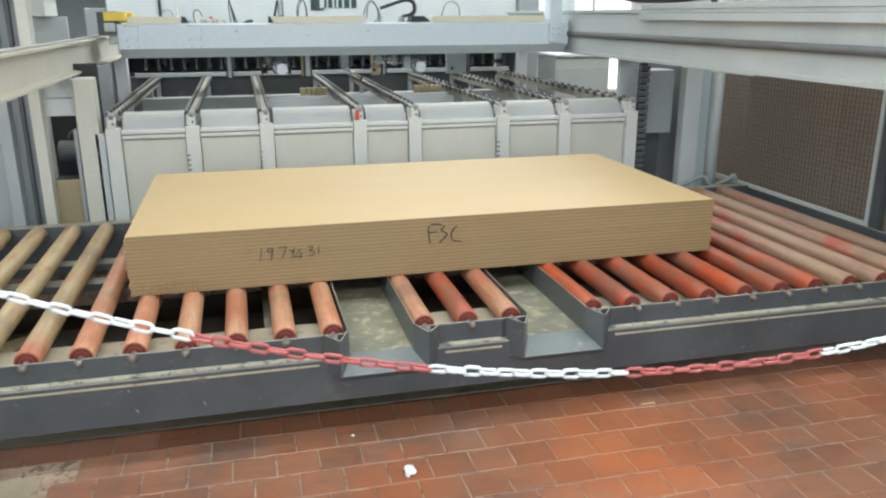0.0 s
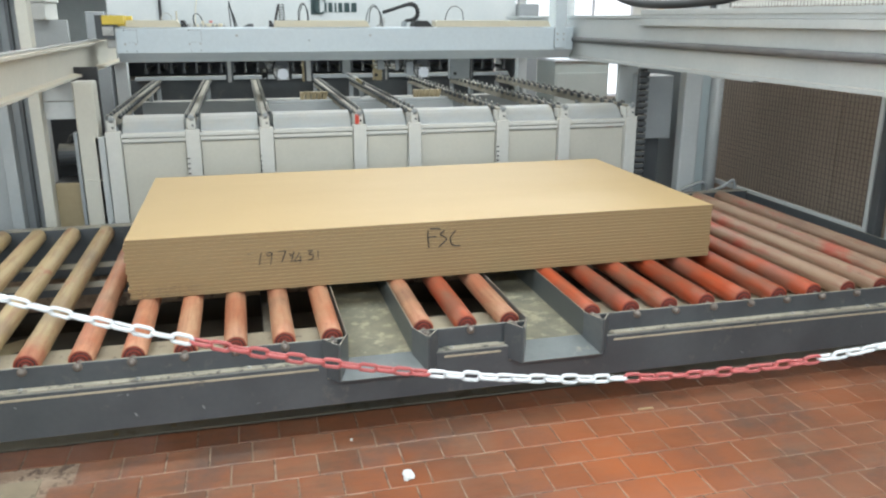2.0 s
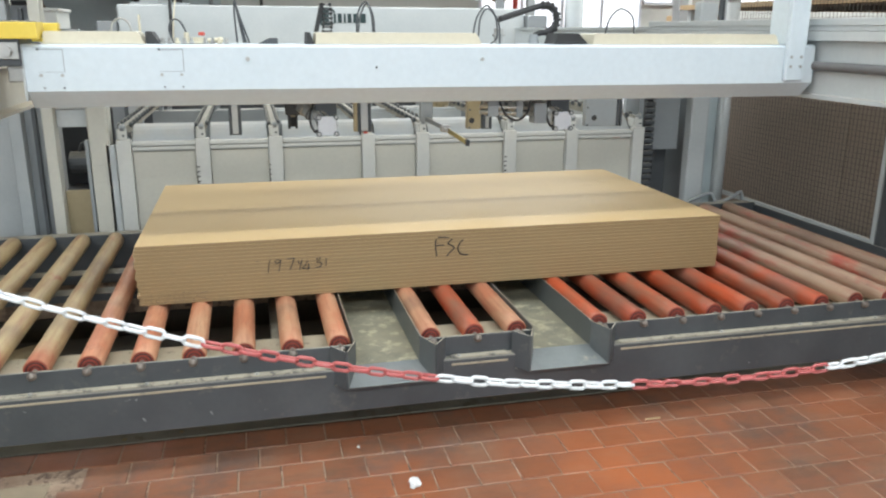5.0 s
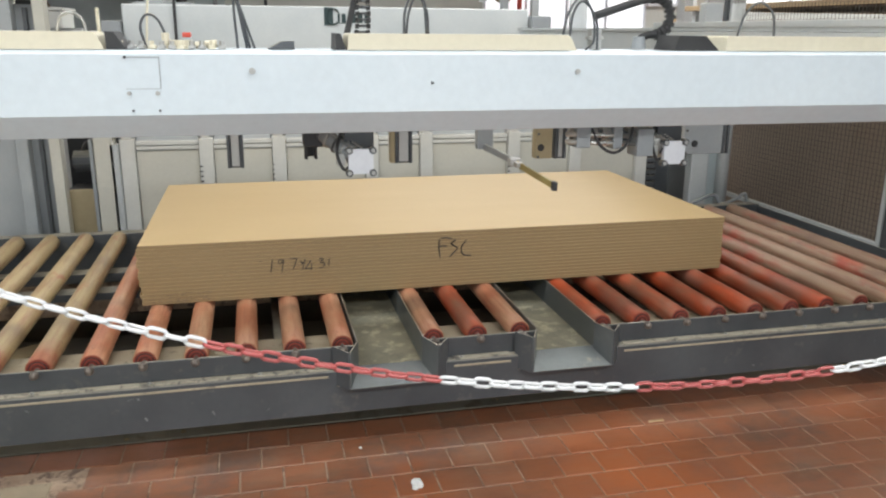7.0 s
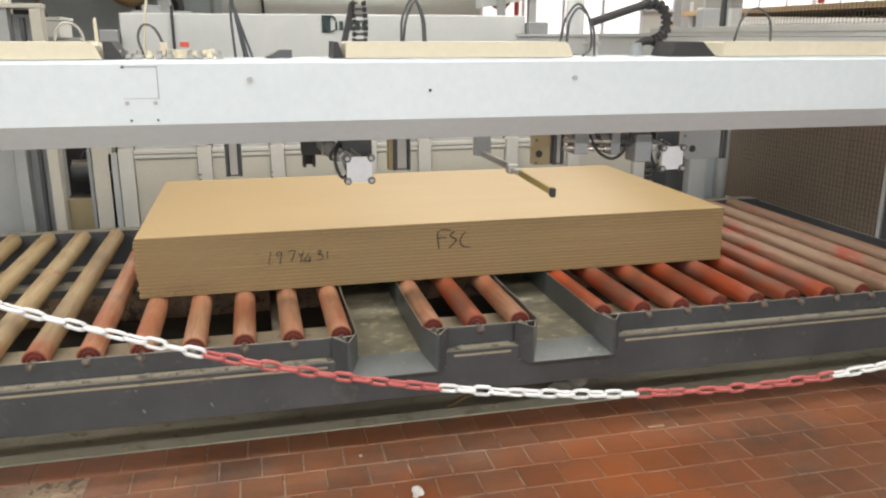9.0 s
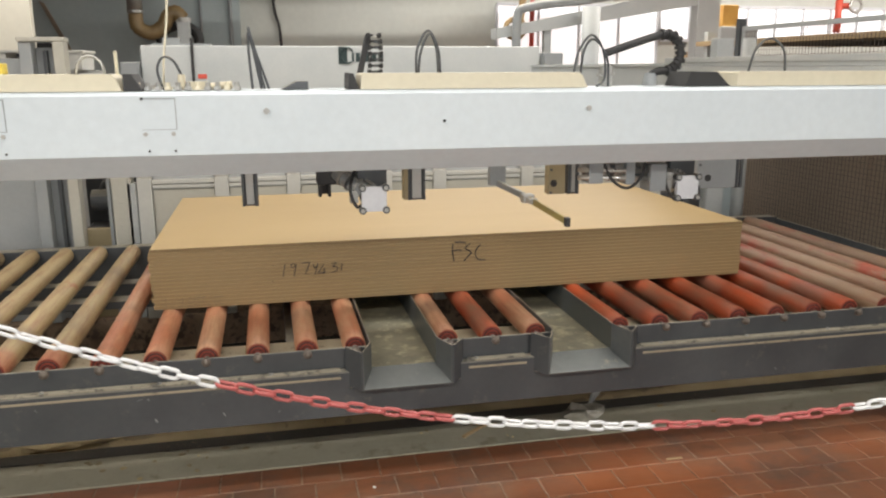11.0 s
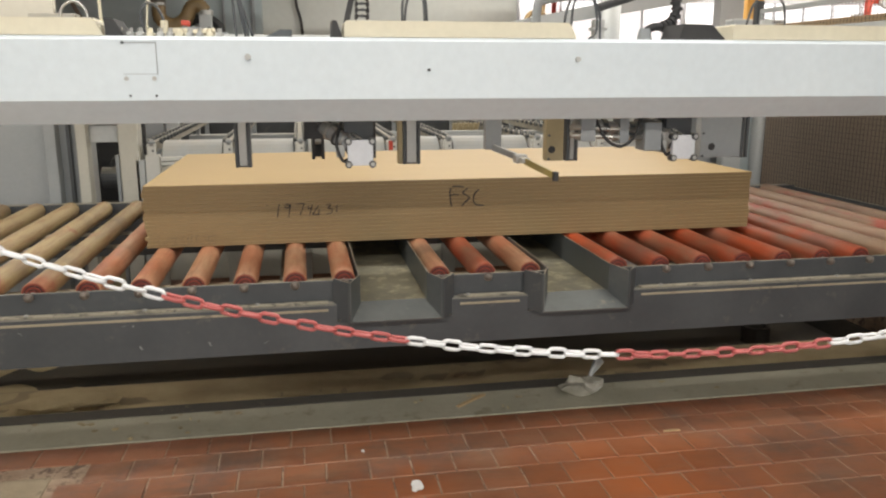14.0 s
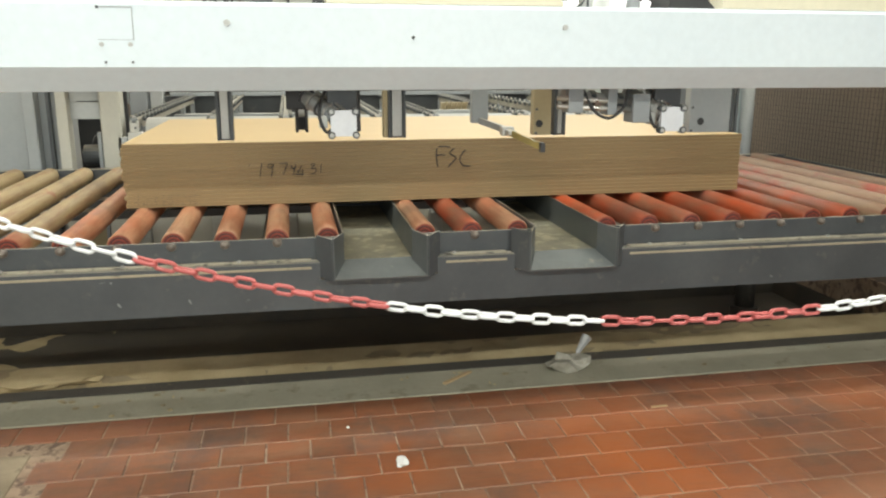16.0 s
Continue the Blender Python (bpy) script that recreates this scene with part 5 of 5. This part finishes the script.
    way = curve_pts([(2.165, yc, 1.785), (2.26, yc, 1.815), (2.36, yc, 1.846), (2.42, yc, 1.858), (2.462, yc, 1.842), (2.484, yc, 1.795), (2.474, yc, 1.748), (2.44, yc, 1.722), (2.395, yc, 1.718), (2.362, yc, 1.704)], 54)
    part("cable_carrier", pipe(bmesh.new(), way, 0.0155, 8), M_BLACK, GANTRY, "black jointed cable carrier", True)
    for p, q in list(zip(way, way[1:]))[16:46:3]:
        d = (q - p).normalized()
        part("carrier_rib", rod(bmesh.new(), p - d * 0.006, p + d * 0.006, 0.0225, 10), M_BLACK, GANTRY)
    part("carrier_plug", rod(bmesh.new(), (2.358, yc, 1.664), (2.358, yc, 1.712), 0.031, 14, 0.022), M_GREYDARK, GANTRY, "grey cable plug")
    part("air_line", pipe(bmesh.new(), curve_pts([(0.556, GF + 0.14, 1.664), (0.566, GF + 0.14, 1.78), (0.588, GF + 0.14, 1.95), (0.60, GF + 0.14, 2.35)], 12), 0.004, 6), M_COVER, GANTRY)
    # heavy cable that hangs forward beside the rail
    pts = curve_pts([(3.76, -0.36, 2.15), (3.95, -0.5, 2.06), (4.10, -0.77, 1.945), (4.10, -1.15, 1.87), (4.10, -1.64, 1.842), (4.10, -2.2, 1.85), (4.10, -2.7, 1.89), (4.10, -3.3, 2.05), (4.10, -4.0, 2.8), (4.10, -4.2, 4.5)], 60)
    part("supply_cable", pipe(bmesh.new(), pts, 0.033, 10), M_BLACK, GANTRY, "heavy black supply cable", True)
    part("filter_block", boxes([(2.13, GF + 0.17, 1.664, 2.17, GF + 0.21, 1.74), (2.12, GF + 0.17, 1.70, 2.18, GF + 0.21, 1.712)], 0.003), M_ZINC, GANTRY)
    # left end carriage
    part("left_carriage", boxes([(-0.20, GF - 0.02, 1.57, -0.06, GB, 1.76)], 0.005), M_STEEL, GANTRY, "dark end carriage")
    part("yellow_block", boxes([(-0.145, GF - 0.04, 1.685, 0.02, GF + 0.10, 1.755), (-0.145, GF + 0.205, 1.67, 0.055, GF + 0.26, 1.752)], 0.004), M_YELLOW, GANTRY, "yellow end block")
    bm = boxes([(-0.15, GF - 0.03, 1.60, -0.065, GF - 0.021, 1.67)], 0.003)
    rod(bm, (-0.11, GF - 0.05, 1.635), (-0.11, GF - 0.03, 1.635), 0.022, 14)
    part("bearing", bm, M_ZINC, GANTRY)
    part("end_flange", boxes([(-0.066, GF - 0.004, 1.42, -0.056, GB, 1.66)], 0.002), M_GREY, GANTRY)
    part("roller_block", boxes([(-0.13, GF + 0.02, 1.50, -0.067, GF + 0.1, 1.60)], 0.006), M_ZINC, GANTRY)
    # right end post and carriage
    part("right_post", boxes([(3.705, GF - 0.03, 1.475, 3.815, GF - 0.001, 2.15), (3.705, GF - 0.001, 1.664, 3.815, GF + 0.15, 2.15)], 0.006), M_BEAM, GANTRY, "pale upright plate")
    for z in (1.55, 1.60):
        for x in (3.73, 3.79):
            part("cover_bolt", rod(bmesh.new(), (x, GF - 0.034, z), (x, GF - 0.028, z), 0.008, 8), M_ZINC, GANTRY)
    part("shaft_bearing", boxes([(3.87, GF + 0.02, 1.50, 3.896, GB, 1.61)], 0.004), M_STEEL, GANTRY)


def finger(x0, x1, plate):
    """A hanging pusher finger: a dark channel with a pale web, carried by an arm behind the beam."""
    y, low = 0.385, 1.146
    f = part("finger", boxes([(x0, y + 0.012, low, x1, y + 0.055, 1.44), (x0, y, low, x0 + 0.013, y + 0.012, 1.44), (x1 - 0.013, y, low, x1, y + 0.012, 1.44)], 0.002), M_STEEL, GANTRY, "dark steel pusher finger")
    part("finger_strip", boxes([(x0 + 0.018, y + 0.004, low + 0.008, x1 - 0.018, y + 0.0115, 1.44)], 0.001), M_ZINC, f, "bright strip")
    part("carrier_arm", boxes([(x0 + 0.004, GB + 0.002, 1.441, x1 - 0.004, y + 0.055, 1.56)], 0.004), M_GREYDARK, f)
    if plate:
        a, c, mt, lb = plate
        part("guide_plate", boxes([(a, y - 0.004, low + 0.003, c, y + 0.05, 1.44)], 0.003), mt, f, lb)
        if c - a > 0.03:
            xh = a + (0.026 if c - a < 0.1 else 0.058)
            # black disc stands in for the dark inside of an open hole
            part("hole_disc", rod(bmesh.new(), (xh, y - 0.007, low + 0.055), (xh, y - 0.003, low + 0.055), 0.017, 16), M_BLACK, f)
            for z in (low + 0.012, low + 0.12):
                part("plate_bolt", rod(bmesh.new(), (a + 0.012, y - 0.010, z), (a + 0.012, y - 0.003, z), 0.006, 8), M_STEEL, f)


def clamp(x):
    """A clamp cylinder with a white square end cap and four screws."""
    y, z, h = -0.255, 1.263, 0.046
    bm = bmesh.new()
    prism(bm, [(x - h, z - h + 0.014), (x - h + 0.014, z - h), (x + h - 0.014, z - h), (x + h, z - h + 0.014), (x + h, z + h - 0.014), (x + h - 0.014, z + h), (x - h + 0.014, z + h), (x - h, z + h - 0.014)], "y", y, y + 0.02)
    c = part("clamp_cap", bm, M_WHITE, GANTRY, "white square end cap")
    for sx in (-1, 1):
        for sz in (-1, 1):
            k = part("cap_screw", rod(bmesh.new(), (x + sx * 0.0435, y - 0.008, z + sz * 0.0415), (x + sx * 0.0435, y + 0.02, z + sz * 0.0415), 0.0135, 12), M_STEEL, c)
            part("screw_head", rod(bmesh.new(), (x + sx * 0.0435, y - 0.011, z + sz * 0.0415), (x + sx * 0.0435, y - 0.0085, z + sz * 0.0415), 0.008, 10), M_ZINC, k)
    part("cylinder", boxes([(x - 0.038, y + 0.021, z - 0.03, x + 0.038, y + 0.16, z + 0.04)], 0.006), M_ZINC, c)
    part("hanger", boxes([(x - 0.055, y + 0.05, z + 0.041, x + 0.055, y + 0.14, 1.385)], 0.004), M_STEEL, c)
    part("hose", pipe(bmesh.new(), curve_pts([(x - 0.06, y + 0.06, 1.38), (x - 0.085, y + 0.03, 1.30), (x - 0.065, y + 0.02, 1.235), (x - 0.04, y + 0.03, 1.24)], 16), 0.006, 6), M_BLACK, c)
    # finned air cylinder that reaches back to the beam
    a, b = Vector((x - 0.15, y + 0.13, 1.365)), Vector((x - 0.01, y + 0.03, z + 0.012))
    part("air_cylinder", rod(bmesh.new(), a, b, 0.030, 14), M_GREYDARK if x < 2 else M_ZINC, c, "", True)
    for i in range(5):
        p0, p1 = a.lerp(b, 0.12 + 0.19 * i), a.lerp(b, 0.16 + 0.19 * i)
        part("cylinder_band", rod(bmesh.new(), p0, p1, 0.036, 14), M_ZINC if i % 2 else M_STEEL, c)
    for k in (-1, 1):
        o = Vector((0.018 * k, 0.0, 0.034))
        part("tie_rod", rod(bmesh.new(), a + o, b + o, 0.005, 6), M_CHROME, c)
    part("fitting", boxes([(x - 0.085, y + 0.03, 1.245, x - 0.055, y + 0.07, 1.29)], 0.003), M_ZINC, c)


build_gantry()
finger(0.763, 0.832, None)
finger(1.496, 1.575, (1.474, 1.494, M_TANPLATE, "tan guide plate"))
finger(2.262, 2.318, (2.163, 2.246, M_TANPLATE, "tan guide plate"))
finger(3.146, 3.184, (2.932, 3.142, M_GREYDARK, "grey guide plate with a round hole"))
for x in (1.258, 2.522):
    clamp(x)
part("valve_box", boxes([(1.058, -0.16, 1.308, 1.160, -0.08, 1.40)], 0.004), M_BLACK, GANTRY, "black valve box")
part("black_guard", boxes([(1.347, 0.37, 1.178, 1.373, 0.43, 1.44)], 0.003), M_BLACK, GANTRY)
part("black_guard", boxes([(1.092, 0.37, 1.178, 1.106, 0.43, 1.44), (1.134, 0.37, 1.178, 1.147, 0.43, 1.44), (1.106, 0.41, 1.185, 1.134, 0.42, 1.44)], 0.002), M_BLACK, GANTRY)
part("guard_roller", rod(bmesh.new(), (1.107, 0.39, 1.26), (1.133, 0.39, 1.26), 0.018, 12), M_ZINC, GANTRY)
part("guard_arm", boxes([(1.092, GB + 0.002, 1.441, 1.373, 0.43, 1.50)], 0.004), M_GREYDARK, GANTRY)
for z in (1.315, 1.345):
    part("piston_rod", rod(bmesh.new(), (2.06, -0.24, z), (2.44, -0.22, z - 0.02), 0.010, 10), M_CHROME, GANTRY, "", True)
part("slide_block", boxes([(2.10, -0.25, 1.29, 2.16, -0.17, 1.385), (2.26, -0.24, 1.28, 2.30, -0.16, 1.385), (2.36, -0.25, 1.25, 2.43, -0.16, 1.36)], 0.004), M_GREYDARK, GANTRY)
part("loop_hose", pipe(bmesh.new(), curve_pts([(2.16, -0.23, 1.38), (2.20, -0.25, 1.30), (2.26, -0.26, 1.27), (2.32, -0.25, 1.31), (2.34, -0.24, 1.38)], 18), 0.006, 6), M_BLACK, GANTRY)
part("long_cylinder", rod(bmesh.new(), (2.09, -0.20, 1.352), (2.40, -0.20, 1.325), 0.024, 14), M_ZINC, GANTRY, "silver air cylinder", True)
for x, z in ((2.10, 1.351), (2.20, 1.342), (2.31, 1.333), (2.385, 1.326)):
    part("cylinder_band", rod(bmesh.new(), (x, -0.20, z), (x + 0.018, -0.20, z - 0.001), 0.031, 14), M_STEEL, GANTRY)
# sensing arm that points down and forwards
ARM = part("sensing_arm", flat_bar((1.888, 0.290, 1.224), (1.921, -0.045, 1.210), 0.013, 0.006), M_GREYDARK, GANTRY, "slanting grey bar with an olive tip")
part("arm_blade", flat_bar((1.921, -0.05, 1.206), (1.932, -0.455, 1.188), 0.012, 0.004), M_OLIVE, ARM)
part("arm_tip", flat_bar((1.9315, -0.452, 1.188), (1.932, -0.475, 1.187), 0.016, 0.008), M_BLACK, ARM)
part("arm_hanger", boxes([(1.852, 0.285, 1.215, 1.925, 0.33, 1.44)], 0.003), M_GREYDARK, ARM)
part("carrier_arm", boxes([(1.858, GB + 0.002, 1.441, 1.918, 0.33, 1.56)], 0.004), M_GREYDARK, ARM)
bm = boxes([(1.895, -0.065, 1.190, 1.945, -0.018, 1.226)], 0.006)
rod(bm, (1.915, -0.072, 1.208), (1.915, -0.018, 1.208), 0.010, 10)
box(bm, 1.905, -0.12, 1.196, 1.938, -0.066, 1.216, 0.004)
part("arm_joint", bm, M_ZINC, ARM)


# ---- barrier chain ----
CHAIN = thing("barrier_chain", (1.6, -1.58, 0.0), "plastic barrier chain in red and white sections, sagging", "chain")


def chain_at(x):
    y = -1.525 - 0.054 * (x - 0.3)
    k = 0.128 if x < 1.93 else 0.16
    return Vector((x, y, 0.937 + k * (x - 1.93) ** 2))


def build_chain():
    pitch, wire = 0.0385, 0.0043
    L, W = 0.049, 0.027
    metas = {}
    for key, mt in (("white", M_CHAINWHITE), ("red", M_CHAINRED)):
        pts = []
        h, r = (L - W) / 2, W / 2 - wire
        for i in range(7):
            an = -math.pi / 2 + math.pi * i / 6
            pts.append((h + r * math.cos(an), 0, r * math.sin(an)))
        for i in range(7):
            an = math.pi / 2 + math.pi * i / 6
            pts.append((-h + r * math.cos(an), 0, r * math.sin(an)))
        bm = pipe(bmesh.new(), pts, wire, 8, True)
        me = bpy.data.meshes.new("link")
        bm.to_mesh(me)
        bm.free()
        me.materials.append(mt)
        me.polygons.foreach_set("use_smooth", [True] * len(me.polygons))
        metas[key] = me
    x, i = -0.62, 0
    rr = random.Random(3)
    while x < 3.75:
        p = chain_at(x)
        q = chain_at(x + 0.03)
        d = (q - p).normalized()
        nx = x + pitch * d.x
        mid = (p + chain_at(nx)) / 2
        red = (0.762 < mid.x < 1.253) or (1.722 < mid.x < 2.222) or mid.x < 0.27 and mid.x > -0.22 or 2.72 < mid.x < 3.2
        ob = new("link", metas["red" if red else "white"])
        ob.parent = CHAIN
        ob.matrix_parent_inverse = Matrix.Translation(-CHAIN.location)
        turn = d.to_track_quat("X", "Z").to_matrix().to_4x4()
        tilt = (14 if i % 2 else 84) + rr.uniform(-14, 14)
        ob.matrix_basis = Matrix.Translation(mid) @ turn @ pose(0, 0, 0, tilt, 0, 0)
        if i == 0 or i == 30:
            tagged(ob, "white plastic link" if not red else "red plastic link")
        x, i = nx, i + 1


build_chain()
for x in (-0.62, 3.76):
    p = chain_at(x)
    t = thing("barrier_post", (x, p.y, 0), "slim barrier post that holds the chain", "post", "barrier posts")
    part("tube", rod(bmesh.new(), (x, p.y, 0.0), (x, p.y, p.z + 0.05), 0.02, 16), M_CHAINRED, t, "", True)
    part("foot", rod(bmesh.new(), (x, p.y, 0.0), (x, p.y, 0.03), 0.15, 24, 0.12), M_BLACK, t)


# ---- litter on the floor ----
def crumple(name, at, size, mt, label, category, seed, flat=0.5):
    rg = random.Random(seed)
    bm = bmesh.new()
    bmesh.ops.create_icosphere(bm, subdivisions=2, radius=1.0)
    for v in bm.verts:
        k = 0.45 + 0.85 * rg.random()
        v.co = Vector((v.co.x * size[0] * k, v.co.y * size[1] * k, max(0.0, (v.co.z * k * flat + flat * 0.8)) * size[2]))
    bmesh.ops.translate(bm, verts=bm.verts, vec=at)
    ob = part(name, bm, mt)
    return tagged(ob, label, category)


crumple("paper_scrap", (1.428, -0.421, 0.0), (0.024, 0.042, 0.030), M_LITTER, "crumpled white paper scrap on the tiles", "litter", 1, 0.35)
crumple("paper_chip", (1.251, -0.090, 0.0), (0.008, 0.008, 0.008), M_LITTER, "tiny white chip on the tiles", "litter", 2)
tagged(part("wood_splinter", boxes([(2.575, -0.145, 0.0, 2.650, -0.132, 0.006)], 0.002), M_WOOD), "small pale wood splinter on the tiles", "litter")
crumple("plastic_bag", (2.36, 0.33, 0.002), (0.10, 0.07, 0.07), surface("clear_dirty_plastic", (0.30, 0.29, 0.24), (0.42, 0.40, 0.34), 0.25, big=18, fine=60, bump=0.2), "crumpled dirty plastic bag on the concrete", "litter", 3, 0.7)
bm = bmesh.new()
rod(bm, (2.44, 0.42, 0.06), (2.50, 0.46, 0.12), 0.012, 8, 0.028)
rod(bm, (2.40, 0.40, 0.01), (2.45, 0.42, 0.07), 0.010, 8)
tagged(part("plastic_cup", bm, M_CUP), "crushed pale plastic cup on the concrete", "litter")
tagged(part("wood_offcut", prism(bmesh.new(), [(1.722, 0.277), (1.872, 0.395), (1.888, 0.387), (1.736, 0.266)], "z", 0.003, 0.012), M_WOOD), "thin wood strip on the concrete", "litter")
crumple("blue_film", (0.016, -0.475, 0.002), (0.03, 0.035, 0.012), M_CYAN, "light blue plastic film on the screed patch", "litter", 5)
rc = random.Random(77)
for i, (x, y) in enumerate([(0.27, 0.20), (0.45, 0.42), (0.62, 0.41), (0.50, 0.36)] + [(rc.uniform(-0.3, 3.9), rc.uniform(0.2, 0.43)) for _ in range(22)]):
    crumple("dirt_clod", (x, y, 0.002), (0.004 + 0.014 * rc.random(), 0.010, 0.008), M_PIT if i % 3 else M_SAWDUST, "small clod of dirt on the concrete", "litter", 20 + i)


crumple("sawdust_mound", (-0.13, 0.68, -0.03), (0.22, 0.11, 0.045), M_SAWDUST, "heap of sawdust and wrapping on the pit ledge", "litter", 31, 0.6)


def sawdust():
    """Loose drifts on the pit ledge."""
    bm = bmesh.new()
    rg = random.Random(11)
    nx, ny = 160, 8
    grid = []
    for j in range(ny + 1):
        row = []
        for i in range(nx + 1):
            x, y = -1.5 + 6.3 * i / nx, 0.535 + 0.40 * j / ny
            h = 0.03 * max(0.0, noise.noise(Vector((x * 1.7, y * 6, 0.3))) + 0.35) + 0.012 * noise.noise(Vector((x * 12, y * 14, 2)))
            h *= math.sin(math.pi * min(1, max(0, j / ny)))
            row.append(bm.verts.new((x, y, -0.031 + max(-0.004, h))))
        grid.append(row)
    for j in range(ny):
        for i in range(nx):
            bm.faces.new((grid[j][i], grid[j][i + 1], grid[j + 1][i + 1], grid[j + 1][i]))
    ob = part("sawdust_drift", bm, M_SAWDUST, None, "", True)
    tagged(ob, "pale sawdust drifted on the pit ledge", "sawdust", kind="stuff")


sawdust()
bm = bmesh.new()
rows = [[bm.verts.new((-1.5 + 1.7 * i / 40, 0.945 + 1.65 * j / 16, -0.436 + 0.10 * max(0, noise.noise(Vector((i * 0.16, j * 0.3, 4))) + 0.4) * (1 - i / 40))) for i in range(41)] for j in range(17)]
for j in range(16):
    for i in range(40):
        bm.faces.new((rows[j][i], rows[j][i + 1], rows[j + 1][i + 1], rows[j + 1][i]))
tagged(part("sawdust_bed", bm, M_SAWDUST, None, "", True), "deep sawdust on the floor of the pit", "sawdust", kind="stuff")
for x in (-1.2, 4.35):
    tagged(part("column_sleeve", rod(bmesh.new(), (x, 2.0, -0.42), (x, 2.0, -0.30), 0.10, 20), M_PITDARK), "dark sleeve that guides a lifting column", "machine part")

# ---- floor tiles ----
def tile_mesh(name, sx, sy, seed):
    rg = random.Random(seed)
    bm = bmesh.new()
    g = 0.0030
    b = 0.003
    lo = [(g, g), (sx - g, g), (sx - g, sy - g), (g, sy - g)]
    hi = [(g + b, g + b), (sx - g - b, g + b), (sx - g - b, sy - g - b), (g + b, sy - g - b)]
    v0 = [bm.verts.new((x + rg.uniform(-0.001, 0.001), y + rg.uniform(-0.001, 0.001), -0.02)) for x, y in lo]
    v1 = [bm.verts.new((v.co.x, v.co.y, -0.0025)) for v in v0]
    v2 = [bm.verts.new((x, y, rg.uniform(-0.0008, 0.0004))) for x, y in hi]
    for i in range(4):
        j = (i + 1) % 4
        bm.faces.new((v0[i], v0[j], v1[j], v1[i]))
        bm.faces.new((v1[i], v1[j], v2[j], v2[i]))
    bm.faces.new(v2)
    me = bpy.data.meshes.new(name)
    bm.to_mesh(me)
    bm.free()
    me.materials.append(M_TILE)
    return me


def lay_tiles():
    kinds = [tile_mesh("tile", TILE_X, TILE_Y, 40 + i) for i in range(6)]
    rg = random.Random(5)
    verts, faces = [], []
    count = 0
    y = EDGE_Y - 0.170
    row = 0
    while y > -1.75:
        h = 0.170 if row == 0 else TILE_Y
        off = (0.099, 0.154, 0.069, 0.152, 0.082, 0.160)[row % 6]
        i = -51
        while i * TILE_X + off < 15.7:
            x = i * TILE_X + off
            i += 1
            inside_patch = x < 0.0 and x > -1.25 and -1.62 < y < -0.10
            if inside_patch:
                continue
            if -0.25 < x < 4.15 and y > -0.99 and count < 300:
                ob = new("tile", kinds[rg.randrange(6)])
                ob.parent = FLOOR
                ob.location = (x, y, rg.uniform(-0.0012, 0.0006))
                count += 1
            else:
                g, z = 0.0036, rg.uniform(-0.0012, 0.0004)
                n = len(verts)
                a = (x + g, y + g, x + TILE_X - g, y + h - g)
                verts += [(a[0], a[1], -0.012), (a[2], a[1], -0.012), (a[2], a[3], -0.012), (a[0], a[3], -0.012), (a[0], a[1], z), (a[2], a[1], z), (a[2], a[3], z), (a[0], a[3], z)]
                faces += [(n + 4, n + 5, n + 6, n + 7)] + [(n + k, n + (k + 1) % 4, n + 4 + (k + 1) % 4, n + 4 + k) for k in range(4)]
        y -= TILE_Y
        row += 1
    # the hall behind and beside the pit
    y = EDGE_Y
    while y < 9.4:
        for i in range(-51, 91):
            x = i * TILE_X
            if -1.8 < x < 5.05 and y < 2.70:
                continue
            g, z = 0.0036, rg.uniform(-0.0012, 0.0004)
            n = len(verts)
            a = (x + g, y + g, x + TILE_X - g, y + TILE_Y - g)
            verts += [(a[0], a[1], -0.012), (a[2], a[1], -0.012), (a[2], a[3], -0.012), (a[0], a[3], -0.012), (a[0], a[1], z), (a[2], a[1], z), (a[2], a[3], z), (a[0], a[3], z)]
            faces += [(n + 4, n + 5, n + 6, n + 7)] + [(n + k, n + (k + 1) % 4, n + 4 + (k + 1) % 4, n + 4 + k) for k in range(4)]
        y += TILE_Y
    me = bpy.data.meshes.new("tile_field")
    me.from_pydata(verts, [], faces)
    me.materials.append(M_TILE)
    ob = new("tile_field", me)
    ob.parent = FLOOR
    tagged(ob, "further red quarry tiles", kind="stuff")


lay_tiles()


# ---- what moves ----
LIFT_RISE = [(0.0, 0.0), (7.0, 0.0), (7.5, 0.013), (8.0, 0.036), (8.5, 0.057), (9.5, 0.100), (10.5, 0.143), (11.0, 0.164), (11.5, 0.184), (12.0, 0.206), (12.5, 0.225),
             (13.0, 0.244), (13.5, 0.265), (14.0, 0.284), (14.5, 0.299), (15.0, 0.316), (15.5, 0.335), (16.0, 0.355)]
GANTRY_WAY = [(0.0, 4.175), (1.0, 4.172), (1.7, 4.165), (2.0, 4.050), (2.5, 3.662), (3.0, 3.100), (3.5, 2.545), (4.0, 1.980), (4.5, 1.415), (5.0, 0.850), (5.5, 0.300), (5.9, -0.110), (6.2, -0.280), (6.4, -0.295), (16.0, -0.295)]


def motions():
    walk(LIFT, [(t, pose(LIFT_AT.x, LIFT_AT.y, LIFT_AT.z + h)) for t, h in LIFT_RISE])
    walk(STACK, [(t, pose(STACK_AT.x, STACK_AT.y, STACK_AT.z + h)) for t, h in LIFT_RISE])
    walk(GANTRY, [(t, pose(GANTRY_AT.x, GANTRY_AT.y + y + 0.295, GANTRY_AT.z)) for t, y in GANTRY_WAY])


motions()
